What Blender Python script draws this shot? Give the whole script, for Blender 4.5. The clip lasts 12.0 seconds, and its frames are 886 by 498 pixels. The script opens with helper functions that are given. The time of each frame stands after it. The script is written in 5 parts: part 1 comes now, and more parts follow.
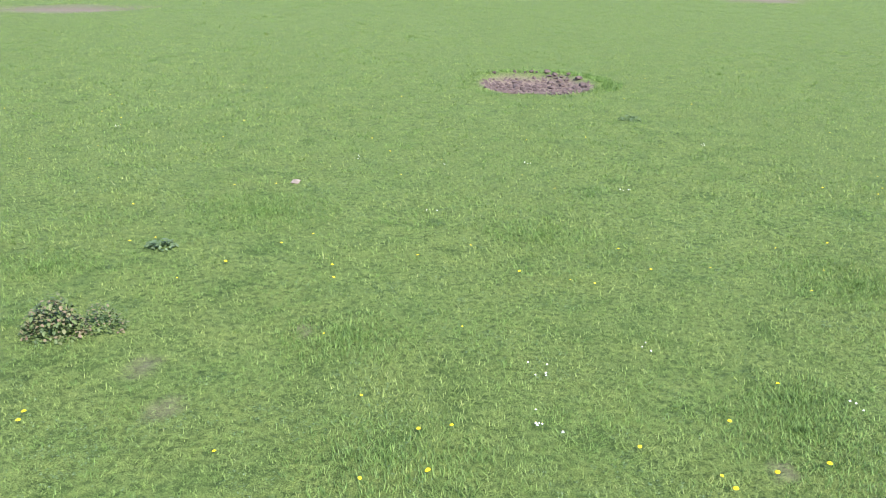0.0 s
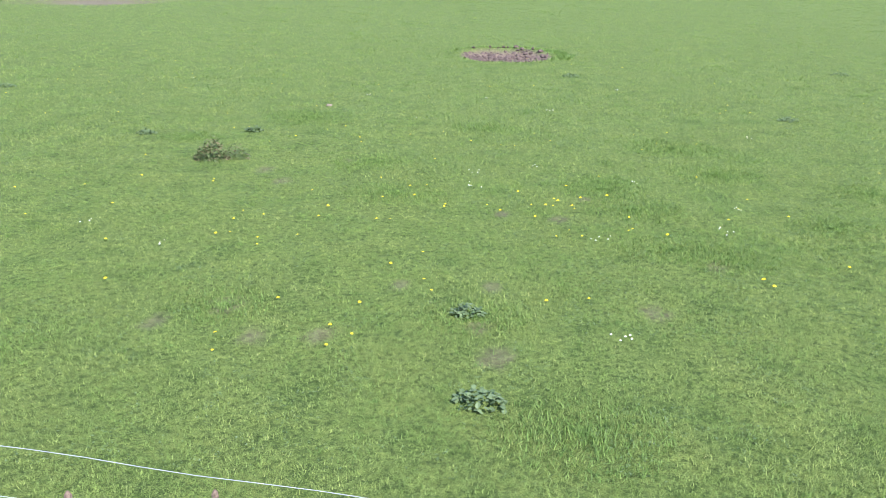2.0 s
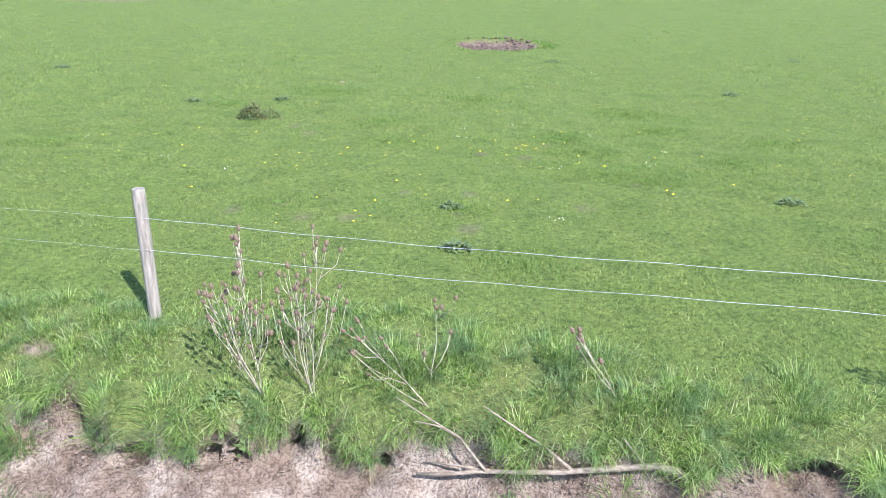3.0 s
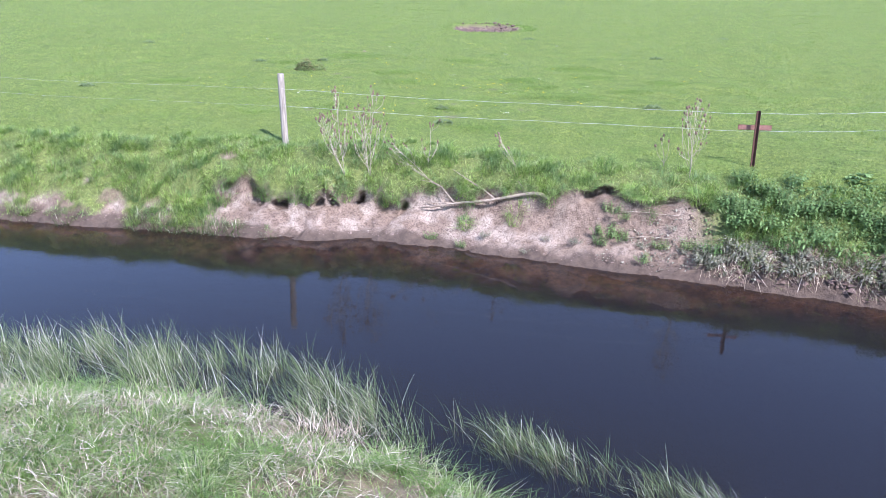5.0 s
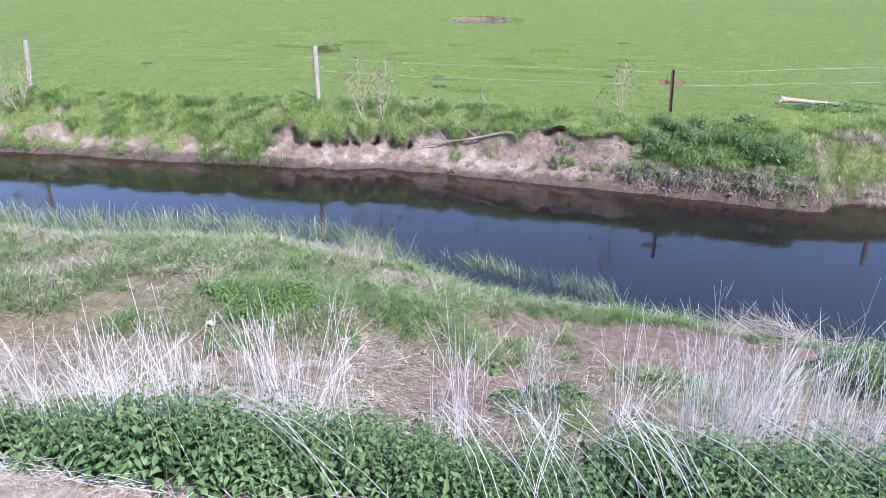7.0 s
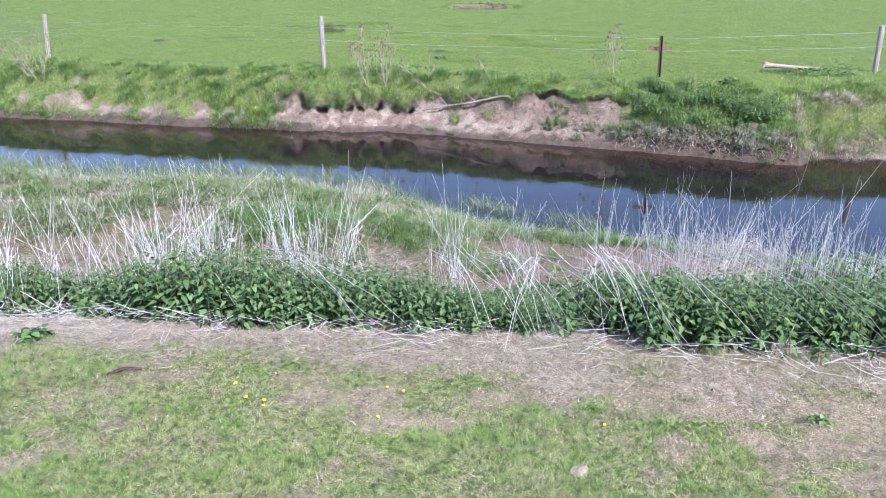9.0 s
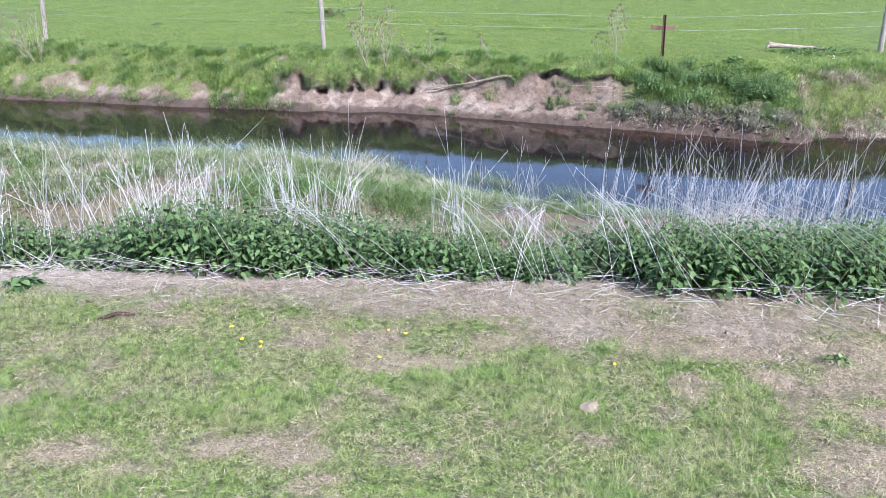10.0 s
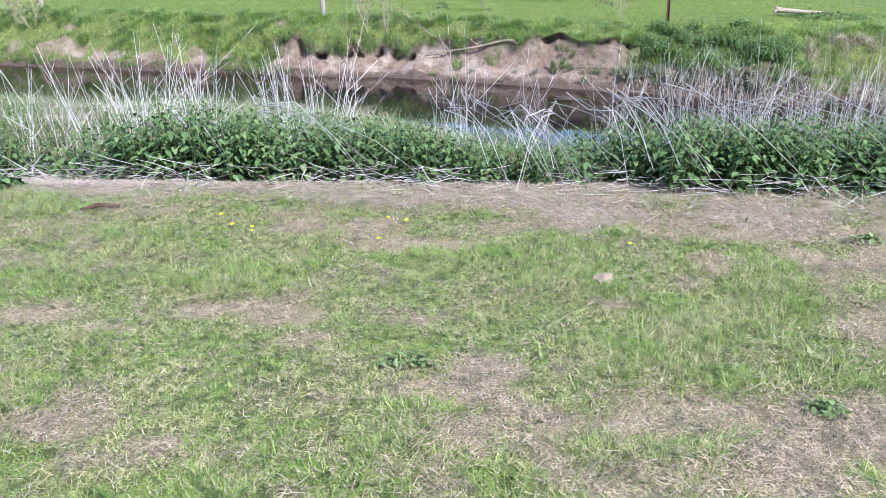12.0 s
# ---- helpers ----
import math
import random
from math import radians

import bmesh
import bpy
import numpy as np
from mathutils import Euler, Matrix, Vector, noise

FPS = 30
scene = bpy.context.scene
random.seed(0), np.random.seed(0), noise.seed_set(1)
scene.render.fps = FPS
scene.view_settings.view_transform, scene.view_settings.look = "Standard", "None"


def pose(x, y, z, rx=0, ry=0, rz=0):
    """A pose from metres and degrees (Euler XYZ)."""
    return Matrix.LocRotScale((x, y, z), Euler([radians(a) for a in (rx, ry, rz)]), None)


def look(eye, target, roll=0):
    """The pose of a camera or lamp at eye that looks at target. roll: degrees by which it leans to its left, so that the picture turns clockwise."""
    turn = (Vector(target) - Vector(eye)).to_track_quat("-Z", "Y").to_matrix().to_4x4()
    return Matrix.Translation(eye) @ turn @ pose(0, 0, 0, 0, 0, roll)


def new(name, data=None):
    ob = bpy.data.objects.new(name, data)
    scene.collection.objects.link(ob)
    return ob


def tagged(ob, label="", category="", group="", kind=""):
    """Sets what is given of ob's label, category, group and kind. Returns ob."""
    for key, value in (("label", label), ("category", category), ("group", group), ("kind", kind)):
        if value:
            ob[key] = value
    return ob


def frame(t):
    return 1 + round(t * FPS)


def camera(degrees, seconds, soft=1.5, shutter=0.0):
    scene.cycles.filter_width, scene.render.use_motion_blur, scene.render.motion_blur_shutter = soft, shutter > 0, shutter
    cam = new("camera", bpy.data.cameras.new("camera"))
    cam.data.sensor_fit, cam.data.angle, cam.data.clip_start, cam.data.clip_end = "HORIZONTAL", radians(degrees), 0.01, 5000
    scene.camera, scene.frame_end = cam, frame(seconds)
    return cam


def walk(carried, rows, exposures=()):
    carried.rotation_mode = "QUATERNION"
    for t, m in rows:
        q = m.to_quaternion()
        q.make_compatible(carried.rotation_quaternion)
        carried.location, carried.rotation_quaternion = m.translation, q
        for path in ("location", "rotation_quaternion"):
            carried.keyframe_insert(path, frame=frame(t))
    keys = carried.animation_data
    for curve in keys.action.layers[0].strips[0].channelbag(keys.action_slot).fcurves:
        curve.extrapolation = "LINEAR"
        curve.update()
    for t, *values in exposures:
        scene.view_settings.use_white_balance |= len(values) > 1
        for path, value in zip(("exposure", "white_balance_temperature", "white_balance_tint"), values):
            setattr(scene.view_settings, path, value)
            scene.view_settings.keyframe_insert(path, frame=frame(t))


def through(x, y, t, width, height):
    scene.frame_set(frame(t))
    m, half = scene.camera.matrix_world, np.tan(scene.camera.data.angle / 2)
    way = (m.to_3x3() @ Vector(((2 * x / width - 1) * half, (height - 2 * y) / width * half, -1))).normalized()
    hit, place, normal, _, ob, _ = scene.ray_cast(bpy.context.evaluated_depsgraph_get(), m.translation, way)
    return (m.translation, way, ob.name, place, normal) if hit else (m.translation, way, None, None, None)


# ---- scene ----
cam = camera(59.2, 12.0, soft=0.5)
PATH = [
    (0, (2.094, 3.003, 3.218), (2.021, 4.878, 2.526), 1.2),
    (0.5, (2.241, 1.529, 3.203), (2.169, 3.404, 2.51), 1.1),
    (1, (2.359, -0.028, 3.176), (2.291, 1.848, 2.485), 1.1),
    (1.5, (2.486, -1.587, 3.163), (2.421, 0.288, 2.47), 1.1),
    (2, (2.632, -3.188, 3.152), (2.568, -1.313, 2.458), 1.2),
    (2.5, (2.782, -4.856, 3.164), (2.718, -2.981, 2.468), 1.2),
    (3, (2.901, -6.505, 3.141), (2.836, -4.631, 2.446), 1.3),
    (3.5, (3.021, -8.214, 3.131), (2.954, -6.34, 2.436), 1.3),
    (3.7, (3.066, -8.951, 3.117), (2.998, -7.076, 2.425), 1.2),
    (5.3, (3.498, -14.52, 3.119), (3.42, -12.647, 2.422), 1.0),
    (5.5, (3.533, -14.994, 3.116), (3.455, -13.121, 2.419), 0.9),
    (6, (3.64, -16.335, 3.137), (3.559, -14.463, 2.437), 0.8),
    (6.5, (3.712, -17.433, 3.117), (3.632, -15.56, 2.419), 0.8),
    (7, (3.766, -18.27, 3.105), (3.686, -16.398, 2.408), 0.7),
    (7.2, (3.742, -18.545, 3.121), (3.669, -16.673, 2.421), 0.9),
    (8.0, (3.82, -19.2, 2.99), (3.741, -17.328, 2.29), 0.7),
    (8.8, (3.865, -19.425, 2.639), (3.781, -17.553, 1.939), 0.4),
    (9, (3.863, -19.44, 2.552), (3.778, -17.569, 1.852), 0.5),
    (9.5, (3.847, -19.432, 2.36), (3.762, -17.562, 1.655), 0.5),
    (10, (3.845, -19.403, 2.185), (3.76, -17.535, 1.475), 0.5),
    (10.5, (3.854, -19.386, 2.001), (3.768, -17.519, 1.287), 0.5),
    (11, (3.863, -19.377, 1.807), (3.777, -17.513, 1.089), 0.5),
    (11.5, (3.861, -19.37, 1.628), (3.778, -17.508, 0.904), 0.6),
    (12, (3.836, -19.37, 1.53), (3.75, -17.507, 0.806), 0.6),
]
walk(cam, [(t, look(e, a, r)) for t, e, a, r in PATH],
     [(0, 1.3, 6000, 16), (2.5, 1.3, 5980, 16), (3.6, 1.56, 5980, 20), (5.3, 1.5, 5740, 26), (7.0, 1.35, 5780, 25), (8.8, 1.3, 5800, 23), (12, 1.27, 5960, 19)])

# ---- light ----
SUN_EL, SUN_ROT = radians(46), radians(145)
world = bpy.data.worlds.new("sky")
scene.world = world
world.use_nodes = True
wn = world.node_tree
sky = wn.nodes.new("ShaderNodeTexSky")
sky.sky_type, sky.sun_disc, sky.sun_elevation, sky.sun_rotation = "NISHITA", False, SUN_EL, SUN_ROT
sky.air_density, sky.dust_density, sky.ozone_density = 1.0, 0.4, 2.0
wn.links.new(sky.outputs[0], wn.nodes["Background"].inputs[0])
wn.nodes["Background"].inputs[1].default_value = 0.15
sun = new("sun", bpy.data.lights.new("sun", "SUN"))
sun.data.energy, sun.data.angle, sun.data.color = 4.2, radians(0.5), (1.0, 0.97, 0.92)
sun.matrix_world = look((5.74 * 2, -8.17 * 2, 20.7), (0, 0, 0))

# ---- noise and terrain ----
rng = np.random.default_rng(7)
LAT = np.random.default_rng(3).random((8, 256, 256))


def vnoise(x, y, size, seed=0):
    """Smooth value noise in 0..1 with cells of the given size."""
    x, y = np.asarray(x, float) / size + 37.3 * seed, np.asarray(y, float) / size + 11.7 * seed
    i, j = np.floor(x).astype(int), np.floor(y).astype(int)
    u, v = x - i, y - j
    u, v = u * u * (3 - 2 * u), v * v * (3 - 2 * v)
    g = LAT[seed % 8]
    a, b = g[i & 255, j & 255], g[(i + 1) & 255, j & 255]
    c, d = g[i & 255, (j + 1) & 255], g[(i + 1) & 255, (j + 1) & 255]
    return (a * (1 - u) + b * u) * (1 - v) + (c * (1 - u) + d * u) * v


def fnoise(x, y, size, seed=0, octaves=4):
    total, amp, norm = 0.0, 1.0, 0.0
    for k in range(octaves):
        total = total + amp * vnoise(x, y, size / 2 ** k, seed + k)
        norm, amp = norm + amp, amp * 0.55
    return total / norm


def step(a, b, x):
    t = np.clip((np.asarray(x, float) - a) / (b - a), 0, 1)
    return t * t * (3 - 2 * t)


def far_line(x):
    """Water's edge along the field's bank."""
    return np.interp(x, [-400, -40, -20, -12, -7.4, -6, -4.5, -3.2, -1.8, -0.7, 0.8, 1.56, 2.65, 3.85, 5, 6.1, 7.2, 8.2, 9.1, 9.85, 10.25, 10.7, 11.4, 13, 20, 60, 400],
                     [6, 2, 0.6, -0.3, -0.85, -0.93, -1.22, -1.36, -1.55, -1.65, -1.75, -1.6, -1.8, -2.18, -2.5, -2.85, -3.15, -3.45, -3.75, -4.1, -4.05, -3.5, -3.35, -3.3, -3.5, -6, -12]) \
        + (vnoise(x, x * 0, 0.5, 1) - 0.5) * 0.14


def near_line(x):
    """Water's edge along the low berm."""
    return np.interp(x, [-400, -40, -20, -6, -2, -0.7, 0.66, 1.24, 2.4, 3.1, 3.7, 4.2, 4.7, 5.1, 5.76, 6.4, 6.97, 7.5, 8.2, 9, 14, 20, 60, 400],
                     [1, -3, -5, -6.3, -6.75, -6.65, -6.75, -6.9, -7.4, -7.85, -8.2, -8.45, -8.75, -8.9, -9.0, -9.2, -9.45, -9.65, -9.75, -9.6, -10, -10.5, -13, -19]) \
        + (vnoise(x, x * 0, 0.45, 2) - 0.5) * 0.2


WATER = -1.25


def terrain(x, y):
    x, y = np.asarray(x, float), np.asarray(y, float)
    df, dn = y - far_line(x), near_line(x) - y
    left, right = step(-1.0, -2.0, x), step(6.6, 8.0, x) * step(10.9, 10.3, x)
    far = np.interp(df, [-3, -1.4, -0.5, 0, 0.1, 0.35, 0.6, 0.7, 0.77, 0.83, 0.92, 1.1, 1.4, 1.8, 2.4], [-1.75, -1.62, -1.34, -1.25, -1.18, -1.05, -0.92, -0.8, -0.62, -0.45, -0.33, -0.22, -0.1, -0.02, 0])
    soft = np.interp(df, [-3, -1.2, -0.4, 0, 0.25, 0.6, 1.1, 1.6, 2.2], [-1.75, -1.7, -1.42, -1.25, -1.1, -0.75, -0.38, -0.1, 0])
    bulge = np.interp(df, [-3, -1.2, -0.4, 0, 0.15, 0.4, 0.8, 1.5, 2.2, 3], [-1.75, -1.7, -1.45, -1.25, -1.02, -0.84, -0.6, -0.2, 0.0, 0.02])
    far = far * (1 - left) * (1 - right) + soft * left + bulge * right
    far = far + 0.12 * step(7.5, 10, x) * step(1.2, 2.6, df) * step(9, 4, df)
    near = np.interp(dn, [-3, -1.2, -0.4, 0, 0.3, 0.8, 1.5, 3], [-1.75, -1.7, -1.42, -1.25, -1.12, -1.04, -1.0, -0.9])
    top = np.interp(x, [-4, 1, 5, 9], [0.06, 0.1, 0.18, 0.2])
    slope = np.interp(y, [-15.1, -14.7, -14.3, -13.8, -13.2, -12.6, -12.0, -11.0, -10.0, -9.0], [0, -0.03, -0.13, -0.33, -0.56, -0.74, -0.86, -0.95, -1.3, -1.8]) + top * step(-13.2, -14.4, y)
    near = near + 0.17 * step(4.0, 3.3, x) * step(0.3, 1.0, dn) * step(-11.0, -10.0, y)
    near = np.where(y < -9.0, np.maximum(near, slope), near)
    near = np.where(y < -12.0, slope, near)
    z = np.where(df > -2.2, far, near)
    mid = step(-2.6, -1.8, df)
    z = np.where((df > -2.6) & (df < -1.8), far * mid + near * (1 - mid), z)
    bank = step(-0.1, 0.1, df) * step(1.9, 1.0, df)
    low = step(-0.1, 0.2, dn) * step(-14.3, -13.4, y)
    z = z + (fnoise(x, y, 0.5, 2) - 0.5) * (0.16 * bank + 0.18 * low) + (fnoise(x, y, 0.16, 4) - 0.5) * (0.09 * bank + 0.1 * low) + (np.abs(fnoise(x, y, 0.2, 6, 3) - 0.5) * 2 - 0.25) * ((0.13 + 0.1 * step(6.4, 7.4, x) * step(10.6, 10.2, x)) * bank * step(0.95, 0.65, df) + 0.03 * low)
    open_ground = step(1.2, 3.0, df) + step(-14.6, -15.3, y)
    z = z + (fnoise(x, y, 1.3, 5) - 0.5) * 0.035 * open_ground + (fnoise(x, y, 9, 1, 2) - 0.5) * 0.1 * step(5, 10, df)
    # scraped hollows in the pasture
    for cx, cy, rx, ry in SCRAPES:
        r = np.hypot((x - cx) / rx, (y - cy) / ry)
        z = z - 0.14 * step(1.05, 0.6, r) + 0.12 * step(0.3, 0.0, np.abs(r - 1.12)) * step(-0.6, 0.9, (y - cy) / ry)
    return z


SCRAPES = [(3.68, 25.4, 1.55, 1.6), (-23.5, 52.0, 2.6, 3.6), (32.0, 90.5, 3.0, 5.0)]


def turf_edge(x):
    """How far up the bank from the water the turf ends."""
    return np.interp(x, [-1.1, -0.85, -0.5, -0.35, 0.3, 1.2, 2, 2.6, 3.4, 4.6, 5.1, 5.5, 6, 6.6, 7.2], [0.74, 0.86, 0.88, 0.76, 0.73, 0.74, 0.76, 0.79, 0.82, 0.88, 1.02, 1.08, 0.96, 1.06, 1.02]) + (fnoise(x, np.asarray(x) * 0, 0.22, 3, 2) - 0.5) * 0.16


def lip(x, y):
    """How far the ground leans out (-) at the turf's edge and is hollowed (+) beneath it."""
    d = y - far_line(x) - turf_edge(x)
    a = step(0.3, 0.62, fnoise(x, np.asarray(x) * 0, 0.35, 5, 2)) * step(-1.3, -0.9, x) * step(7.5, 7.0, x)
    return a * (-0.13 * np.exp(-((d - 0.04) / 0.05) ** 2) + 0.1 * np.exp(-((d + 0.1) / 0.06) ** 2))


HOLES = [(-0.34, 0.18, 0.1), (0.1, 0.17, 0.09), (0.76, 0.09, 0.065), (0.99, 0.07, 0.06), (1.44, 0.1, 0.06), (1.84, 0.1, 0.065), (2.23, 0.08, 0.06), (5.36, 0.2, 0.1), (5.6, 0.1, 0.07), (6.47, 0.16, 0.08), (6.9, 0.16, 0.08)]
SCARS = [(-6.15, -0.45, 0.5, 0.22), (-6.8, -0.45, 0.28, 0.2), (-7.6, -0.3, 0.3, 0.2), (-3.97, -0.9, 0.36, 0.13), (-2.9, -0.93, 0.32, 0.14), (-2.64, -0.63, 0.16, 0.09), (-0.93, -0.42, 0.2, 0.08), (-6.3, 0.06, 0.13, 0.06), (-4.7, -1.0, 0.45, 0.1), (-3.4, -0.62, 0.12, 0.07), (-2.1, -1.05, 0.2, 0.08)]


def near_hole(x):
    m = np.zeros(np.shape(x))
    for hx, rx, ry in HOLES:
        m = np.maximum(m, step(1.0, 0.6, np.abs(x - hx) / rx))
    return m


def soil_mask(x, y):
    df = y - far_line(x)
    edge = turf_edge(x)
    main = step(-1.25, -0.95, x) * step(7.4, 6.6, x)
    band = step(edge + 0.06, edge - 0.06, df) * main
    n = fnoise(x, y, 0.6, 6)
    side = step(0.62, 0.7, n) * step(0.6, 0.3, df) * (1 - main) + step(0.1, 0.04, df) * 0.5 * (1 - main)
    for cx, cy, rx, ry in SCARS:
        side = np.maximum(side, 0.62 * step(1.1, 0.65, np.hypot((x - cx) / rx, (y - cy) / ry) + (n - 0.5) * 1.4))
    slip = step(10.4, 10.7, x) * step(12.8, 12.2, x) * step(0.6, 0.35, df + (n - 0.5) * 1.0) * 0.6
    return np.maximum.reduce([band, side, slip]) * step(-0.3, 0.0, df)


def scrape_mask(x, y):
    m = np.zeros(np.shape(x))
    for cx, cy, rx, ry in SCRAPES:
        r = np.hypot((x - cx) / rx, (y - cy) / ry) + (fnoise(x, y, 0.8, 2) - 0.5) * 0.3
        m = np.maximum(m, step(1.1, 0.92, r))
    return m


SPOTS = [(2.89, 4.24, 0.08), (0.34, 3.56, 0.16), (2.75, 3.31, 0.1), (4.45, 3.72, 0.13), (2.9, 2.71, 0.16), (0.75, 2.93, 0.12), (-0.21, 3.15, 0.12), (1.33, 2.99, 0.12), (1.95, 4.22, 0.09), (3.07, 6.7, 0.1), (3.83, 6.58, 0.12), (4.28, 7.56, 0.09), (-0.6, 8.6, 0.14), (-0.2, 8.0, 0.12), (5.4, 5.0, 0.1), (0.6, 9.4, 0.08)]


def spot_mask(x, y):
    """Small bare scars in the pasture."""
    m = np.zeros(np.shape(x))
    n = (fnoise(x, y, 0.1, 3) - 0.5) * 1.2
    for cx, cy, r in SPOTS:
        m = np.maximum(m, step(1.3, 0.7, np.hypot(x - cx, (y - cy) * 0.8) / r + n))
    return m


def wet_mask(x, y):
    """Silt left wet along the water."""
    df = y - far_line(x)
    corner = 0.3 * step(6.4, 7.4, x) * step(10.6, 10.2, x) + 0.1 * step(-1.2, -2.0, x)
    return step(0.26 + corner, 0.08 + corner, df + (fnoise(x, y, 0.3, 1) - 0.5) * 0.3) * step(-0.2, -0.05, df)


def hay_mask(x, y):
    """Dry cut grass lying in drifts on the lawn."""
    n = 0.5 * fnoise(x, y, 0.7, 4, 5) + 0.5 * fnoise(x * 0.8, y * 1.3, 0.16, 1, 3)
    m = np.zeros(np.shape(x))
    for cx, cy, rx, ry in HAY_DRIFTS:
        m = np.maximum(m, step(1.4, 0.3, np.hypot((x - cx) / rx, (y - cy) / ry)))
    return step(0.54 - 0.18 * m, 0.63 - 0.16 * m, n) * (0.65 + 0.35 * m) * step(-14.7, -15.1, y)


HAY_DRIFTS = [(4.4, -17.4, 0.8, 0.3), (5.2, -15.9, 0.9, 0.3), (4.9, -17.5, 0.7, 0.2), (5.6, -16.6, 0.5, 0.25), (5.3, -15.55, 1.3, 0.45), (5.75, -16.1, 0.7, 0.4), (4.45, -17.22, 0.5, 0.22), (5.0, -17.35, 0.45, 0.3), (4.2, -17.5, 0.4, 0.18), (3.1, -15.5, 0.5, 0.14), (3.6, -15.75, 0.5, 0.12), (2.6, -16.55, 0.5, 0.12), (3.0, -16.6, 0.3, 0.1), (4.3, -15.8, 0.4, 0.14), (1.6, -17.0, 0.5, 0.2), (2.5, -17.4, 0.25, 0.1)]


def mud_mask(x, y):
    """Bare silt on the low berm."""
    dn = near_line(x) - y
    n = fnoise(x, y, 1.0, 5)
    core = np.hypot((x - 5.5) / 1.75, (y + 10.15) / 0.95)
    m = step(1.15, 0.8, core + (n - 0.5) * 0.9)
    m = np.maximum(m, step(1.1, 0.8, np.hypot((x - 6.3) / 1.9, (y + 10.35) / 0.7) + (n - 0.5) * 0.8))
    m = np.maximum(m, step(1.1, 0.8, np.hypot((x - 4.1) / 0.9, (y + 11.7) / 0.9) + (n - 0.5) * 0.8))
    m = np.maximum(m, step(0.58, 0.68, n) * step(-8.0, -8.8, y) * 0.6)
    m = np.maximum(m, 0.7 * step(-10.7, -11.3, y) * step(0.35, 0.5, n))
    return m * step(0.0, 0.25, dn) * step(-13.8, -13.0, y)


def litter_mask(x, y):
    """Cut straw lying along the foot of the nettles and thinning out over the lawn."""
    line = np.interp(x, [-6, 0.5, 2, 3, 4, 5, 6.5, 12], [-14.75, -14.85, -15.0, -15.1, -15.2, -15.38, -15.48, -15.6])
    n = fnoise(x, y, 0.5, 4)
    m = step(line - 0.25, line + 0.15, y + (n - 0.5) * 0.9)
    m = np.maximum(m, step(0.5, 0.68, n) * step(3.3, 4.6, x) * step(-16.8, -15.5, y) * 0.4)
    return m * step(-13.7, -14.2, y)


BARE = [(2.03, -16.6, 0.26, 0.13), (2.42, -16.72, 0.14, 0.07), (3.23, -16.75, 0.13, 0.06), (2.91, -16.5, 0.12, 0.05), (3.74, -17.15, 0.2, 0.1), (3.9, -17.0, 0.12, 0.1), (3.79, -17.38, 0.09, 0.12), (3.6, -17.57, 0.06, 0.05), (4.68, -17.58, 0.1, 0.05), (2.89, -17.47, 0.07, 0.04), (4.27, -17.15, 0.09, 0.05), (4.05, -17.25, 0.08, 0.05), (4.37, -16.42, 0.1, 0.05), (1.55, -16.2, 0.2, 0.1), (4.75, -17.46, 0.06, 0.05)]


def bare_mask(x, y):
    m = np.zeros(np.shape(x))
    n = (fnoise(x, y, 0.3, 3, 5) - 0.5) * 1.9
    for cx, cy, rx, ry in BARE:
        m = np.maximum(m, step(1.35, 0.45, np.hypot((x - cx) / rx, (y - cy) / ry) + n))
    return m


# ---- materials ----
def material(name):
    m = bpy.data.materials.new(name)
    m.use_nodes = True
    nt = m.node_tree
    nt.nodes.clear()
    out = nt.nodes.new("ShaderNodeOutputMaterial")
    return m, nt, out


def node(nt, kind, **values):
    n = nt.nodes.new(kind)
    for k, v in values.items():
        n.inputs[k.replace("_", " ")].default_value = v
    return n


def ramp(nt, fac, stops):
    r = nt.nodes.new("ShaderNodeValToRGB")
    while len(r.color_ramp.elements) < len(stops):
        r.color_ramp.elements.new(0.5)
    for e, (p, c) in zip(r.color_ramp.elements, stops):
        e.position, e.color = p, (*c, 1)
    nt.links.new(fac, r.inputs[0])
    return r.outputs[0]


def noise_tex(nt, scale, detail=4.0, rough=0.55, space=None):
    n = node(nt, "ShaderNodeTexNoise", Scale=scale, Detail=detail, Roughness=rough)
    if space is None:
        space = nt.nodes.new("ShaderNodeNewGeometry").outputs["Position"]
    nt.links.new(space, n.inputs["Vector"])
    return n.outputs["Fac"]


def mix(nt, fac, a, b, blend="MIX"):
    n = nt.nodes.new("ShaderNodeMix")
    n.data_type, n.blend_type = "RGBA", blend
    for sock, v in ((n.inputs[0], fac), (n.inputs[6], a), (n.inputs[7], b)):
        if isinstance(v, (int, float)):
            sock.default_value = v
        elif isinstance(v, tuple):
            sock.default_value = (*v, 1)
        else:
            nt.links.new(v, sock)
    return n.outputs[2]


def math_node(nt, op, a, b):
    n = nt.nodes.new("ShaderNodeMath")
    n.operation = op
    for sock, v in ((n.inputs[0], a), (n.inputs[1], b)):
        if isinstance(v, (int, float)):
            sock.default_value = v
        else:
            nt.links.new(v, sock)
    return n.outputs[0]


